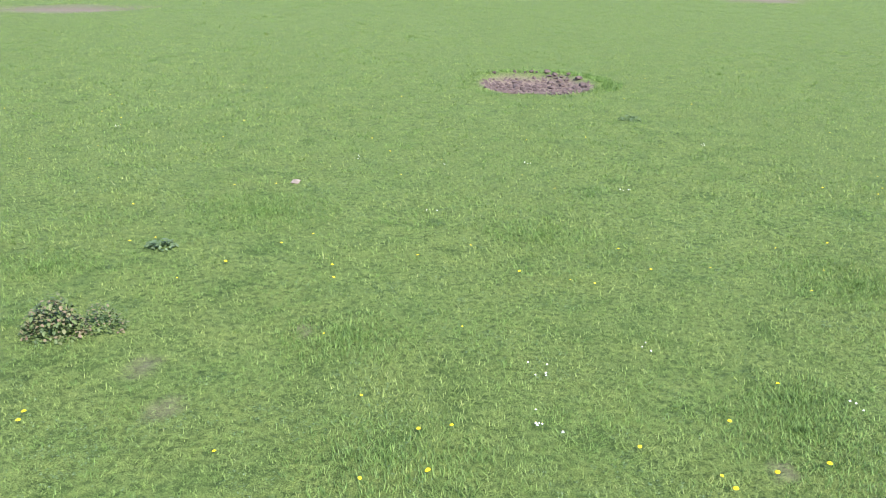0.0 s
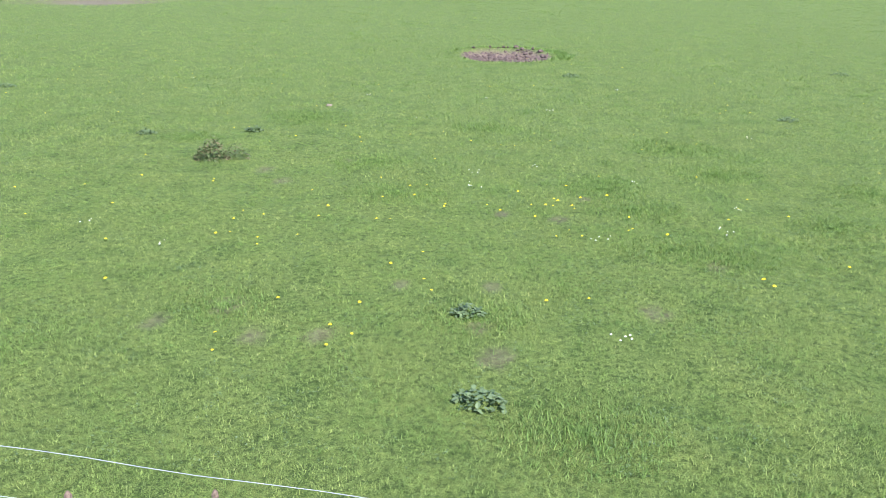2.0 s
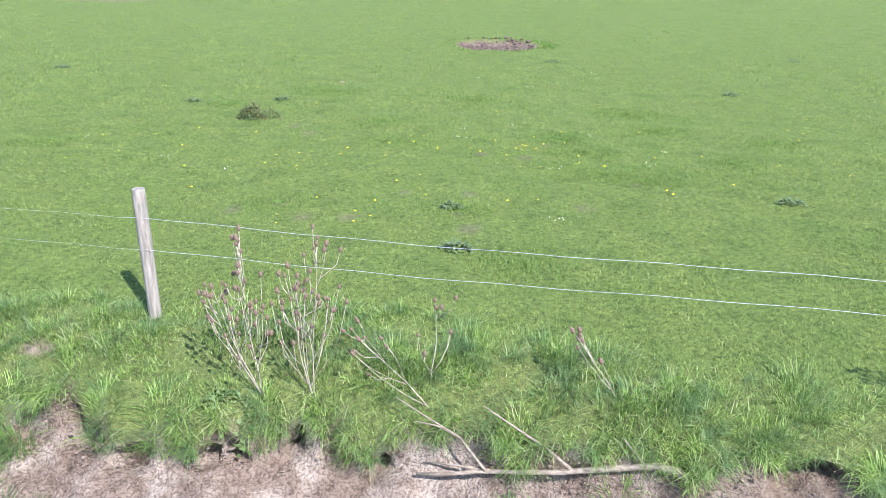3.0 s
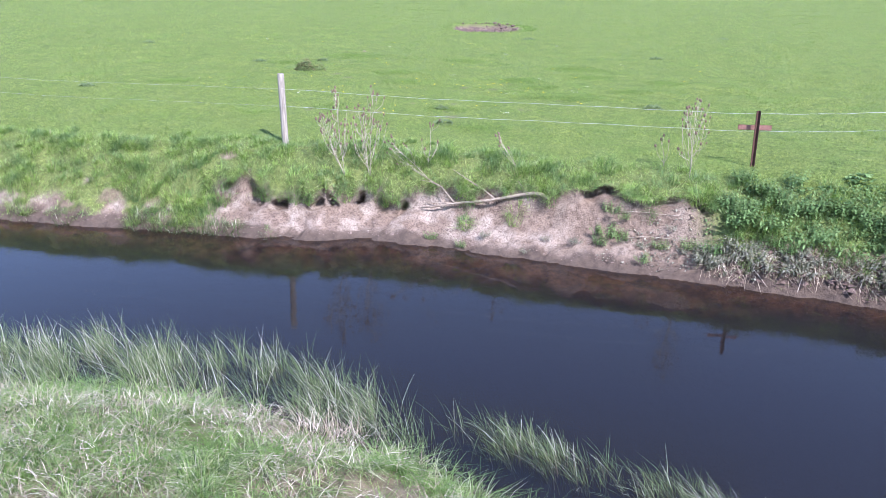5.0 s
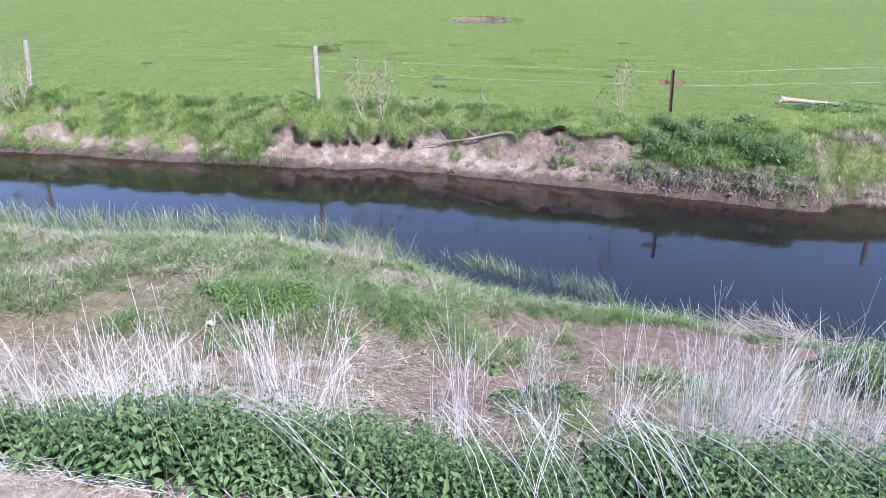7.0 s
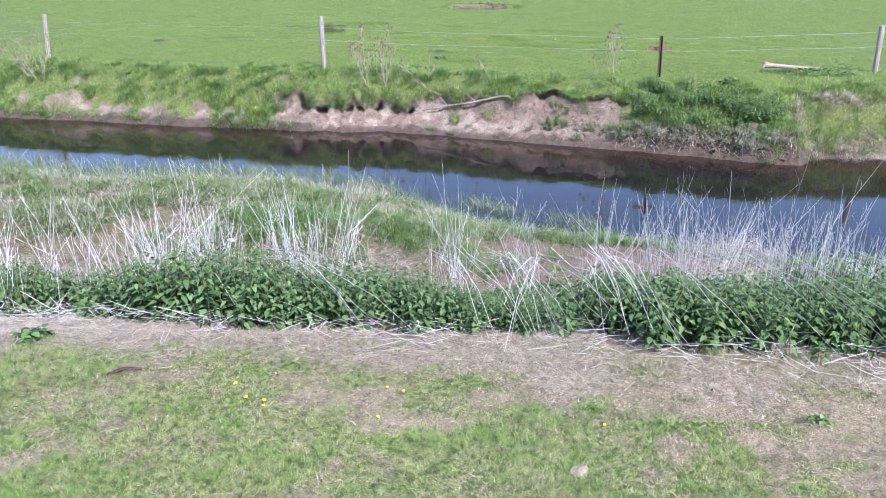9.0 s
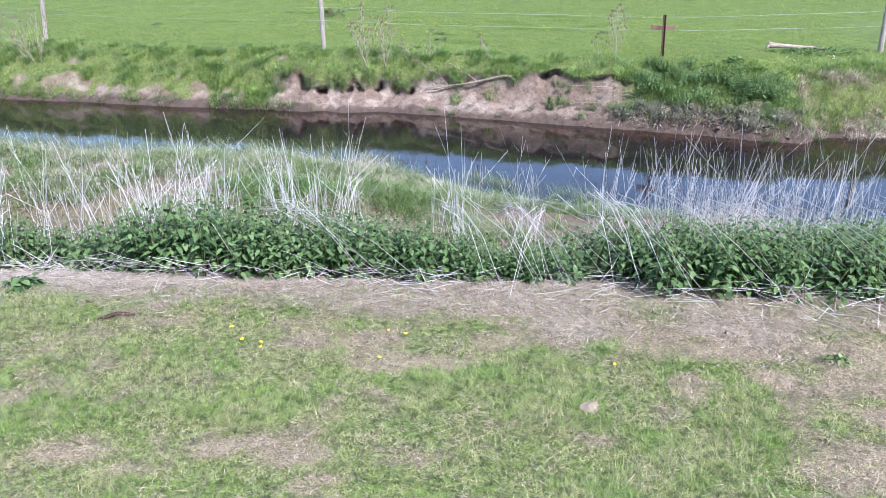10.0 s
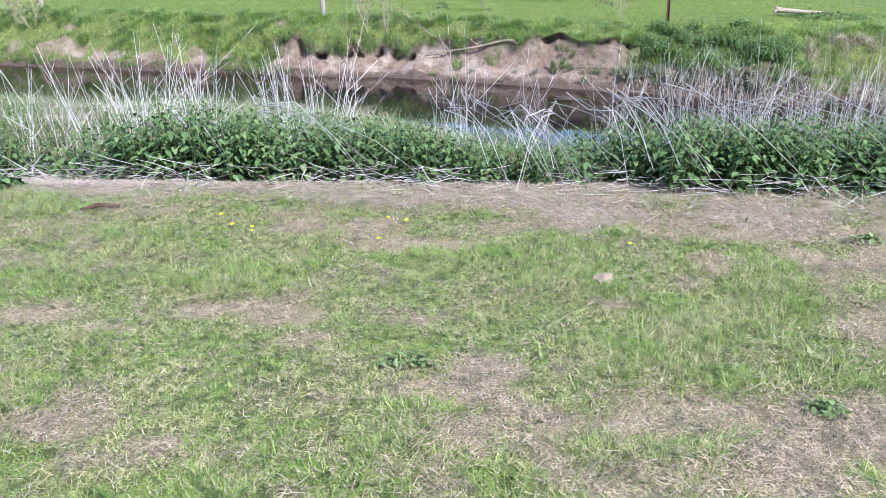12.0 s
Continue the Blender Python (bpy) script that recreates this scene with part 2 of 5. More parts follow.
def surface(nt, out, colour, rough=0.8, bump=None, strength=0.4, distance=0.02, spec=0.3):
    b = node(nt, "ShaderNodeBsdfPrincipled", Roughness=rough)
    b.inputs["Specular IOR Level"].default_value = spec
    if isinstance(colour, tuple):
        b.inputs["Base Color"].default_value = (*colour, 1)
    else:
        nt.links.new(colour, b.inputs["Base Color"])
    if bump is not None:
        bp = node(nt, "ShaderNodeBump", Strength=strength, Distance=distance)
        nt.links.new(bump, bp.inputs["Height"])
        nt.links.new(bp.outputs[0], b.inputs["Normal"])
    nt.links.new(b.outputs[0], out.inputs[0])
    return b


def leaf_material(name, stops, patch=None, patch_size=1.0, patch_amount=0.6, through=0.3, rough=0.55, spec=0.25, grain=0.0, grain_size=0.07):
    """Foliage: colour by leaf, drifting over the ground, some light let through."""
    m, nt, out = material(name)
    geo = nt.nodes.new("ShaderNodeNewGeometry")
    col = ramp(nt, geo.outputs["Random Per Island"], stops)
    if patch:
        f = noise_tex(nt, 1.0 / patch_size, 3.0, space=geo.outputs["Position"])
        f2 = node(nt, "ShaderNodeMapRange")
        nt.links.new(f, f2.inputs[0])
        f2.inputs[1].default_value, f2.inputs[2].default_value, f2.inputs[4].default_value = 0.42, 0.62, patch_amount
        col = mix(nt, f2.outputs[0], col, mix(nt, 0.65, col, patch))
    if grain:
        g = ramp(nt, noise_tex(nt, 1.0 / grain_size, 3.0, 0.65, geo.outputs["Position"]), [(0.36, (0.3, 0.36, 0.32)), (0.5, (1.0, 1.0, 1.0)), (0.68, (1.3, 1.22, 1.25))])
        col = mix(nt, grain, col, g, "MULTIPLY")
    b = node(nt, "ShaderNodeBsdfPrincipled", Roughness=rough)
    b.inputs["Specular IOR Level"].default_value = spec
    nt.links.new(col, b.inputs["Base Color"])
    tr = nt.nodes.new("ShaderNodeBsdfTranslucent")
    nt.links.new(mix(nt, 1.0, col, (1.0, 1.0, 0.6), "MULTIPLY"), tr.inputs[0])
    ms = nt.nodes.new("ShaderNodeMixShader")
    ms.inputs[0].default_value = through
    nt.links.new(b.outputs[0], ms.inputs[1])
    nt.links.new(tr.outputs[0], ms.inputs[2])
    nt.links.new(ms.outputs[0], out.inputs[0])
    return m


def plain_material(name, dark, light, scale=20.0, rough=0.8, bump_scale=80.0, strength=0.3, distance=0.005, stretch=None, spec=0.3, metal=0.0):
    m, nt, out = material(name)
    tc = nt.nodes.new("ShaderNodeTexCoord").outputs["Object"]
    if stretch:
        mp = nt.nodes.new("ShaderNodeMapping")
        mp.inputs["Scale"].default_value = stretch
        nt.links.new(tc, mp.inputs[0])
        tc = mp.outputs[0]
    big, fine = noise_tex(nt, scale, 5.0, 0.6, tc), noise_tex(nt, bump_scale, 4.0, 0.6, tc)
    col = mix(nt, ramp(nt, big, [(0.35, (0, 0, 0)), (0.65, (1, 1, 1))]), dark, light)
    col = mix(nt, 0.35, col, mix(nt, fine, (0.35, 0.35, 0.35), (1.5, 1.5, 1.5)), "MULTIPLY")
    b = surface(nt, out, col, rough, fine, strength, distance, spec)
    b.inputs["Metallic"].default_value = metal
    return m


def ground_material():
    m, nt, out = material("ground")
    geo = nt.nodes.new("ShaderNodeNewGeometry")
    pos = geo.outputs["Position"]
    at = nt.nodes.new("ShaderNodeVertexColor")
    at.layer_name = "cover"
    sep = nt.nodes.new("ShaderNodeSeparateColor")
    nt.links.new(at.outputs[0], sep.inputs[0])
    soil, litter, mud = sep.outputs[0], sep.outputs[1], sep.outputs[2]
    bed = at.outputs[1]
    fine, mid, big = noise_tex(nt, 60, 6, 0.72, pos), noise_tex(nt, 9, 5, 0.6, pos), noise_tex(nt, 0.55, 4, 0.55, pos)
    # turf tones and their dark mottling carry the shade between blades in colour
    turf = mix(nt, ramp(nt, mid, [(0.3, (0, 0, 0)), (0.7, (1, 1, 1))]), (0.05, 0.07, 0.017), (0.125, 0.165, 0.044))
    turf = mix(nt, ramp(nt, big, [(0.42, (0, 0, 0)), (0.62, (1, 1, 1))]), turf, mix(nt, 0.5, turf, (0.085, 0.155, 0.042)))
    turf = mix(nt, ramp(nt, noise_tex(nt, 2.4, 4, 0.7, pos), [(0.58, (0, 0, 0)), (0.72, (1, 1, 1))]), turf, mix(nt, 0.4, turf, (0.25, 0.26, 0.1)))
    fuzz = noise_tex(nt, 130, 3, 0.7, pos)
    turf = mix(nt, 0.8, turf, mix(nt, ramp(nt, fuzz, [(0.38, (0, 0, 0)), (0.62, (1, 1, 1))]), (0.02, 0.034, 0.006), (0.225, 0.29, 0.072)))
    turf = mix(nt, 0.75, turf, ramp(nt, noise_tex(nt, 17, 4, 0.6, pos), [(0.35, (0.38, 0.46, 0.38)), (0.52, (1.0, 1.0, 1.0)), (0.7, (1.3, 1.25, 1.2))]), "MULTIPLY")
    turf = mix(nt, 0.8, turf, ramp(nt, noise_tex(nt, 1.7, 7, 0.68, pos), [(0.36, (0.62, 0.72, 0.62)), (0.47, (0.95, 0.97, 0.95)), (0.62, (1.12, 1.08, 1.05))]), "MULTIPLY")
    earth = mix(nt, ramp(nt, mid, [(0.35, (0, 0, 0)), (0.68, (1, 1, 1))]), (0.155, 0.112, 0.083), (0.26, 0.196, 0.15))
    earth = mix(nt, ramp(nt, noise_tex(nt, 2.2, 3, 0.6, pos), [(0.46, (0, 0, 0)), (0.66, (1, 1, 1))]), earth, mix(nt, mid, (0.28, 0.224, 0.178), (0.41, 0.345, 0.28)))
    # crevice shade put into the earth colour as dark blotches
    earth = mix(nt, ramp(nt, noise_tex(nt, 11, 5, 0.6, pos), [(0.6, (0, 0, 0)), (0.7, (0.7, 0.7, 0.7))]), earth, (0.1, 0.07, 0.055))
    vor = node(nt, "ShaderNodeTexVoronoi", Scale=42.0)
    warp = nt.nodes.new("ShaderNodeVectorMath")
    warp.operation = "MULTIPLY_ADD"
    wob = node(nt, "ShaderNodeTexNoise", Scale=12.0, Detail=3.0)
    nt.links.new(pos, wob.inputs["Vector"])
    nt.links.new(wob.outputs["Color"], warp.inputs[0])
    warp.inputs[1].default_value = (0.09, 0.09, 0.09)
    nt.links.new(pos, warp.inputs[2])
    nt.links.new(warp.outputs[0], vor.inputs["Vector"])
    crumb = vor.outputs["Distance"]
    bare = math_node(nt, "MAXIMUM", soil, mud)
    # gaps between crumbs darkened in colour too, where shade would gather
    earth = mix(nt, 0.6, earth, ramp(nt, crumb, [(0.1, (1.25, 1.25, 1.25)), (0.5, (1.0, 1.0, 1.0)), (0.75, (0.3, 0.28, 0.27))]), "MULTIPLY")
    silt = mix(nt, ramp(nt, mid, [(0.3, (0, 0, 0)), (0.7, (1, 1, 1))]), (0.11, 0.079, 0.056), (0.24, 0.18, 0.133))
    straw = mix(nt, ramp(nt, fuzz, [(0.36, (0, 0, 0)), (0.64, (1, 1, 1))]), (0.16, 0.122, 0.075), (0.52, 0.42, 0.28))
    height_z = nt.nodes.new("ShaderNodeSeparateXYZ")
    nt.links.new(pos, height_z.inputs[0])
    shelf = node(nt, "ShaderNodeMapRange")
    nt.links.new(height_z.outputs[2], shelf.inputs[0])
    shelf.inputs[1].default_value, shelf.inputs[2].default_value = -1.45, -1.28
    # brown silt; its darkening with depth paints in the light lost in the water
    deep = mix(nt, shelf.outputs[0], (0.028, 0.02, 0.014), mix(nt, ramp(nt, noise_tex(nt, 5, 6, 0.7, pos), [(0.38, (0, 0, 0)), (0.62, (1, 1, 1))]), (0.05, 0.032, 0.018), (0.25, 0.145, 0.068)))
    rim = node(nt, "ShaderNodeMapRange")
    nt.links.new(height_z.outputs[2], rim.inputs[0])
    rim.inputs[1].default_value, rim.inputs[2].default_value = -1.3, -1.24
    deep = mix(nt, rim.outputs[0], deep, mix(nt, mid, (0.03, 0.024, 0.02), (0.1, 0.073, 0.056)))
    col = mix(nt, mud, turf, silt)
    col = mix(nt, litter, col, straw)
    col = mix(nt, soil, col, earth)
    col = mix(nt, bed, col, deep)
    col = mix(nt, 0.5, col, mix(nt, fine, (0.45, 0.45, 0.45), (1.5, 1.5, 1.5)), "MULTIPLY")
    height = math_node(nt, "ADD", fine, math_node(nt, "MULTIPLY", mid, 2.5))
    height = math_node(nt, "SUBTRACT", height, math_node(nt, "MULTIPLY", math_node(nt, "MULTIPLY", crumb, bare), 0.7))
    surface(nt, out, col, 0.92, height, 0.9, 0.022, 0.15)
    return m


def water_material():
    """A clear brown stream: sky mirrored on top, the silty bed tinted below."""
    m, nt, out = material("stream_water")
    pos = nt.nodes.new("ShaderNodeNewGeometry").outputs["Position"]
    mp = nt.nodes.new("ShaderNodeMapping")
    mp.inputs["Scale"].default_value = (0.6, 1.0, 1.0)
    nt.links.new(pos, mp.inputs[0])
    bump = node(nt, "ShaderNodeBump", Strength=0.1, Distance=0.02)
    nt.links.new(noise_tex(nt, 3.0, 3.0, 0.5, mp.outputs[0]), bump.inputs["Height"])
    gloss = node(nt, "ShaderNodeBsdfGlossy", Roughness=0.03)
    nt.links.new(bump.outputs[0], gloss.inputs["Normal"])
    clear = node(nt, "ShaderNodeBsdfTransparent")
    clear.inputs[0].default_value = (0.56, 0.46, 0.34, 1)
    murk = node(nt, "ShaderNodeBsdfDiffuse")
    murk.inputs[0].default_value = (0.021, 0.024, 0.028, 1)
    body = nt.nodes.new("ShaderNodeMixShader")
    body.inputs[0].default_value = 0.3
    nt.links.new(clear.outputs[0], body.inputs[1])
    nt.links.new(murk.outputs[0], body.inputs[2])
    fr = node(nt, "ShaderNodeFresnel", IOR=1.33)
    nt.links.new(bump.outputs[0], fr.inputs["Normal"])
    ms = nt.nodes.new("ShaderNodeMixShader")
    nt.links.new(fr.outputs[0], ms.inputs[0])
    nt.links.new(body.outputs[0], ms.inputs[1])
    nt.links.new(gloss.outputs[0], ms.inputs[2])
    nt.links.new(ms.outputs[0], out.inputs[0])
    return m


GROUND, STREAM = ground_material(), water_material()
PASTURE = leaf_material("pasture_grass", [(0.0, (0.13, 0.185, 0.042)), (0.5, (0.235, 0.31, 0.078)), (0.95, (0.315, 0.385, 0.112)), (1.0, (0.38, 0.385, 0.16))], (0.125, 0.245, 0.045), 1.1, 0.8, 0.3, grain=0.75, grain_size=0.1)
TUSSOCK = leaf_material("tussock_grass", [(0.0, (0.06, 0.11, 0.02)), (0.4, (0.2, 0.325, 0.065)), (0.8, (0.36, 0.51, 0.14)), (1.0, (0.52, 0.51, 0.31))], (0.11, 0.2, 0.095), 0.33, 1.0, 0.35, grain=0.6, grain_size=0.09)
LUSH = leaf_material("lush_grass", [(0.0, (0.075, 0.125, 0.028)), (0.5, (0.15, 0.245, 0.055)), (1.0, (0.24, 0.34, 0.09))], through=0.35, grain=0.6)
TUFT = leaf_material("bright_tuft", [(0.0, (0.07, 0.12, 0.022)), (0.45, (0.19, 0.31, 0.06)), (0.9, (0.33, 0.46, 0.12)), (1.0, (0.5, 0.5, 0.28))], through=0.4, grain=0.5)
BERM = leaf_material("berm_grass", [(0.0, (0.055, 0.09, 0.022)), (0.35, (0.15, 0.235, 0.065)), (0.78, (0.28, 0.375, 0.14)), (0.93, (0.5, 0.48, 0.35)), (1.0, (0.7, 0.66, 0.54))], (0.13, 0.25, 0.05), 0.45, 1.0, 0.35, grain=0.7, grain_size=0.12)
LAWN = leaf_material("lawn_grass", [(0.0, (0.075, 0.115, 0.022)), (0.35, (0.23, 0.285, 0.078)), (0.7, (0.385, 0.44, 0.165)), (0.86, (0.52, 0.5, 0.28)), (1.0, (0.66, 0.59, 0.42))], (0.13, 0.28, 0.03), 0.25, 0.9, 0.35, spec=0.4, grain=1.0, grain_size=0.045)
YOUNG = leaf_material("young_nettle_leaf", [(0.0, (0.07, 0.14, 0.03)), (1.0, (0.15, 0.26, 0.07))], through=0.3)
WEED = leaf_material("weed_leaf", [(0.0, (0.07, 0.115, 0.035)), (0.5, (0.13, 0.19, 0.065)), (1.0, (0.21, 0.29, 0.12))], through=0.3)
SEDGE = leaf_material("sedge", [(0.0, (0.04, 0.058, 0.022)), (0.5, (0.085, 0.125, 0.042)), (0.8, (0.155, 0.205, 0.08)), (0.92, (0.4, 0.4, 0.29)), (1.0, (0.68, 0.65, 0.57))])
CLOVER = leaf_material("clover_leaf", [(0.0, (0.07, 0.115, 0.045)), (0.6, (0.13, 0.195, 0.085)), (1.0, (0.2, 0.27, 0.14))], through=0.2)
PAPER = plain_material("weathered_paper", (0.55, 0.54, 0.53), (0.75, 0.74, 0.72), 30, 0.8)
STRAW = leaf_material("straw", [(0.0, (0.12, 0.085, 0.06)), (0.35, (0.26, 0.2, 0.145)), (0.75, (0.47, 0.4, 0.3)), (1.0, (0.7, 0.64, 0.53))], through=0.08, rough=0.6, grain=0.6, grain_size=0.1)
STRAW_MAT = leaf_material("straw_mat", [(0.0, (0.17, 0.125, 0.1)), (0.4, (0.35, 0.29, 0.22)), (0.8, (0.53, 0.465, 0.365)), (1.0, (0.68, 0.63, 0.53))], through=0.08, rough=0.6, grain=0.6, grain_size=0.12)
HAY = leaf_material("hay", [(0.0, (0.085, 0.06, 0.04)), (0.35, (0.25, 0.195, 0.13)), (0.75, (0.43, 0.35, 0.24)), (1.0, (0.62, 0.53, 0.39))], through=0.12, rough=0.6, grain=0.9, grain_size=0.08)
STALK = leaf_material("dead_stalk", [(0.0, (0.3, 0.26, 0.22)), (0.35, (0.55, 0.51, 0.47)), (1.0, (0.8, 0.77, 0.73))], through=0.05, rough=0.5)
NETTLE = leaf_material("nettle_leaf", [(0.0, (0.028, 0.055, 0.019)), (0.5, (0.073, 0.135, 0.046)), (1.0, (0.14, 0.22, 0.082))], through=0.22, rough=0.6, spec=0.22)
STEM = leaf_material("green_stem", [(0.0, (0.07, 0.11, 0.03)), (1.0, (0.13, 0.15, 0.06))], through=0.0)
IVY = leaf_material("ground_ivy_leaf", [(0.0, (0.04, 0.08, 0.022)), (0.6, (0.1, 0.18, 0.055)), (1.0, (0.2, 0.3, 0.11))], through=0.25)
SILTED = leaf_material("silted_leaf", [(0.0, (0.07, 0.075, 0.048)), (0.6, (0.165, 0.165, 0.115)), (1.0, (0.29, 0.28, 0.21))], through=0.1)
THISTLE = leaf_material("thistle_leaf", [(0.0, (0.075, 0.115, 0.045)), (1.0, (0.15, 0.2, 0.09))], through=0.15)
BRAMBLE = leaf_material("bramble_leaf", [(0.0, (0.055, 0.085, 0.025)), (0.6, (0.12, 0.155, 0.048)), (1.0, (0.22, 0.15, 0.095))], through=0.15)
PETAL_Y = leaf_material("dandelion_petal", [(0.0, (0.78, 0.58, 0.01)), (1.0, (0.85, 0.7, 0.02))], through=0.2)
PETAL_W = leaf_material("daisy_petal", [(0.0, (0.75, 0.75, 0.72)), (1.0, (0.85, 0.85, 0.82))], through=0.2)
TEASEL_STEM = plain_material("teasel_stem", (0.24, 0.2, 0.145), (0.47, 0.41, 0.32), 30)
TEASEL_HEAD = plain_material("teasel_head", (0.1, 0.07, 0.047), (0.22, 0.155, 0.108), 60, strength=0.8, distance=0.01)
POST_WOOD = plain_material("weathered_post", (0.16, 0.14, 0.115), (0.32, 0.285, 0.24), 6, stretch=(6, 6, 0.6), bump_scale=40, strength=0.5)
RUST = plain_material("rusty_steel", (0.035, 0.018, 0.014), (0.09, 0.04, 0.03), 30, 0.75)
RED_PLATE = plain_material("red_oxide_plate", (0.15, 0.07, 0.055), (0.25, 0.13, 0.1), 20, 0.7)
WIRE = plain_material("galvanised_wire", (0.34, 0.36, 0.38), (0.55, 0.57, 0.58), 40, 0.45, metal=0.3)
DRIFTWOOD = plain_material("bleached_wood", (0.17, 0.13, 0.095), (0.36, 0.3, 0.23), 8, stretch=(1, 5, 5), bump_scale=30, strength=0.5)
DARK_CLOD = plain_material("dark_clod", (0.06, 0.042, 0.034), (0.15, 0.105, 0.085), 12, 0.95, strength=0.8)
CLOD = plain_material("earth_clod", (0.13, 0.095, 0.077), (0.27, 0.205, 0.168), 7, 0.95, strength=0.8)
STONE = plain_material("pale_stone", (0.2, 0.155, 0.11), (0.32, 0.25, 0.185), 14, 0.9)


# ---- builders ----
def thing(name, at=(0, 0, 0), rz=0.0, **tags):
    ob = new(name)
    ob.matrix_basis = pose(*at, 0, 0, rz)
    return tagged(ob, **tags)


def np_mesh(name, verts, faces, mat, smooth=False):
    """A mesh from arrays; faces is a list of index arrays, each of one face size."""
    me = bpy.data.meshes.new(name)
    faces = [np.asarray(f) for f in faces if len(f)]
    loops = np.concatenate([f.ravel() for f in faces])
    sizes = np.concatenate([np.full(len(f), f.shape[1]) for f in faces])
    me.vertices.add(len(verts))
    me.vertices.foreach_set("co", np.asarray(verts, np.float32).ravel())
    me.loops.add(len(loops))
    me.loops.foreach_set("vertex_index", loops.astype(np.int32))
    me.polygons.add(len(sizes))
    me.polygons.foreach_set("loop_start", np.concatenate([[0], np.cumsum(sizes)[:-1]]).astype(np.int32))
    me.polygons.foreach_set("use_smooth", np.full(len(sizes), smooth))
    me.update(calc_edges=True)
    me.materials.append(mat)
    return me


def blade_arrays(p, height, width, az, lean, segs=2, droop=0.15):
    """Tapered blades that bow over: roots p, and arrays of size and direction."""
    n = len(p)
    lx, ly = np.cos(az), np.sin(az)
    rows = []
    for k in range(segs):
        u = k / segs
        c = np.stack([p[:, 0] + lx * lean * height * u ** 1.6, p[:, 1] + ly * lean * height * u ** 1.6, p[:, 2] + height * u * (1 - droop * u * lean)], 1)
        w = (width * (1 - 0.55 * u) / 2)[:, None] * np.stack([-ly, lx, np.zeros(n)], 1)
        rows += [c - w, c + w]
    rows.append(np.stack([p[:, 0] + lx * lean * height, p[:, 1] + ly * lean * height, p[:, 2] + height * (1 - droop * lean)], 1))
    per = 2 * segs + 1
    v = np.stack(rows, 1).reshape(-1, 3)
    base = np.arange(n)[:, None] * per
    quads = [base + np.array([[2 * k, 2 * k + 1, 2 * k + 3, 2 * k + 2]]) for k in range(segs - 1)]
    tris = base + np.array([[per - 3, per - 2, per - 1]])
    return v, (np.concatenate(quads) if quads else np.zeros((0, 4), int)), tris


def blades(name, p, height, width, mat, lean=(0.2, 0.9), segs=2, az=None, droop=0.25, **tags):
    n = len(p)
    if az is None:
        az = rng.random(n) * 6.283
    v, q, t = blade_arrays(p, height, width, az, rng.uniform(*lean, n), segs, droop)
    ob = new(name, np_mesh(name, v, [q, t], mat))
    return tagged(ob, kind="stuff", **tags)


def straw_arrays(p, length, radius, az, tilt, bend=0.0):
    """Three-sided stems of two joints from roots p, at a heading az and a tilt above the ground."""
    n = len(p)
    rows = []
    kink = rng.normal(0, 1, (n, 3)) * (bend * length)[:, None]
    d = np.stack([np.cos(az) * np.cos(tilt), np.sin(az) * np.cos(tilt), np.sin(tilt)], 1)
    s = np.stack([-np.sin(az), np.cos(az), np.zeros(n)], 1)
    u = np.cross(d, s)
    for f, r in ((0, 1.0), (0.55, 0.8), (1.0, 0.45)):
        c = p + d * (length * f)[:, None] + kink * (f * f)
        for a in (0.3, 2.4, 4.5):
            rows.append(c + (s * math.cos(a) + u * math.sin(a)) * (radius * r)[:, None])
    v = np.stack(rows, 1).reshape(-1, 3)
    base = np.arange(n)[:, None] * 9
    q = [base + np.array([[3 * j + k, 3 * j + (k + 1) % 3, 3 * j + 3 + (k + 1) % 3, 3 * j + 3 + k]]) for j in range(2) for k in range(3)]
    return v, np.concatenate(q), base + np.array([[6, 7, 8]])


def stems(name, paths, radius, mat, **tags):
    """Three-sided stems; paths is an array (stems, points, 3), tapering towards the end."""
    n, k = paths.shape[:2]
    d = np.gradient(paths, axis=1)
    d /= np.linalg.norm(d, axis=2, keepdims=True) + 1e-9
    s = np.cross(d, np.array([0.35, 0.86, 0.37]))
    s /= np.linalg.norm(s, axis=2, keepdims=True) + 1e-9
    u = np.cross(d, s)
    r = radius[:, None, None] * np.linspace(1, 0.5, k)[None, :, None]
    v = np.stack([paths + (s * math.cos(a) + u * math.sin(a)) * r for a in (0.3, 2.4, 4.5)], 2).reshape(-1, 3)
    base = np.arange(n)[:, None] * 3 * k
    q = [base + np.array([[3 * j + i, 3 * j + (i + 1) % 3, 3 * j + 3 + (i + 1) % 3, 3 * j + 3 + i]]) for j in range(k - 1) for i in range(3)]
    return tagged(new(name, np_mesh(name, v, [np.concatenate(q), base + np.array([[3 * k - 3, 3 * k - 2, 3 * k - 1]])], mat)), kind="stuff", **tags)


def straws(name, p, length, radius, az, tilt, mat, bend=0.05, **tags):
    v, q, t = straw_arrays(p, length, radius, az, tilt, bend)
    return tagged(new(name, np_mesh(name, v, [q, t], mat)), kind="stuff", **tags)


def scatter(n, x0, x1, y0, y1, keep=None):
    """Random roots on the ground in a stretch, thinned by keep(x, y) in 0..1."""
    x, y = rng.uniform(x0, x1, n), rng.uniform(y0, y1, n)
    if keep is not None:
        ok = rng.random(n) < keep(x, y)
        x, y = x[ok], y[ok]
    return np.stack([x, y, terrain(x, y)], 1)


def part(name, me, parent, label="", at=None):
    ob = new(name, me)
    ob.parent = parent
    if at is not None:
        ob.matrix_basis = at
    if label:
        ob["label"] = label
    return ob


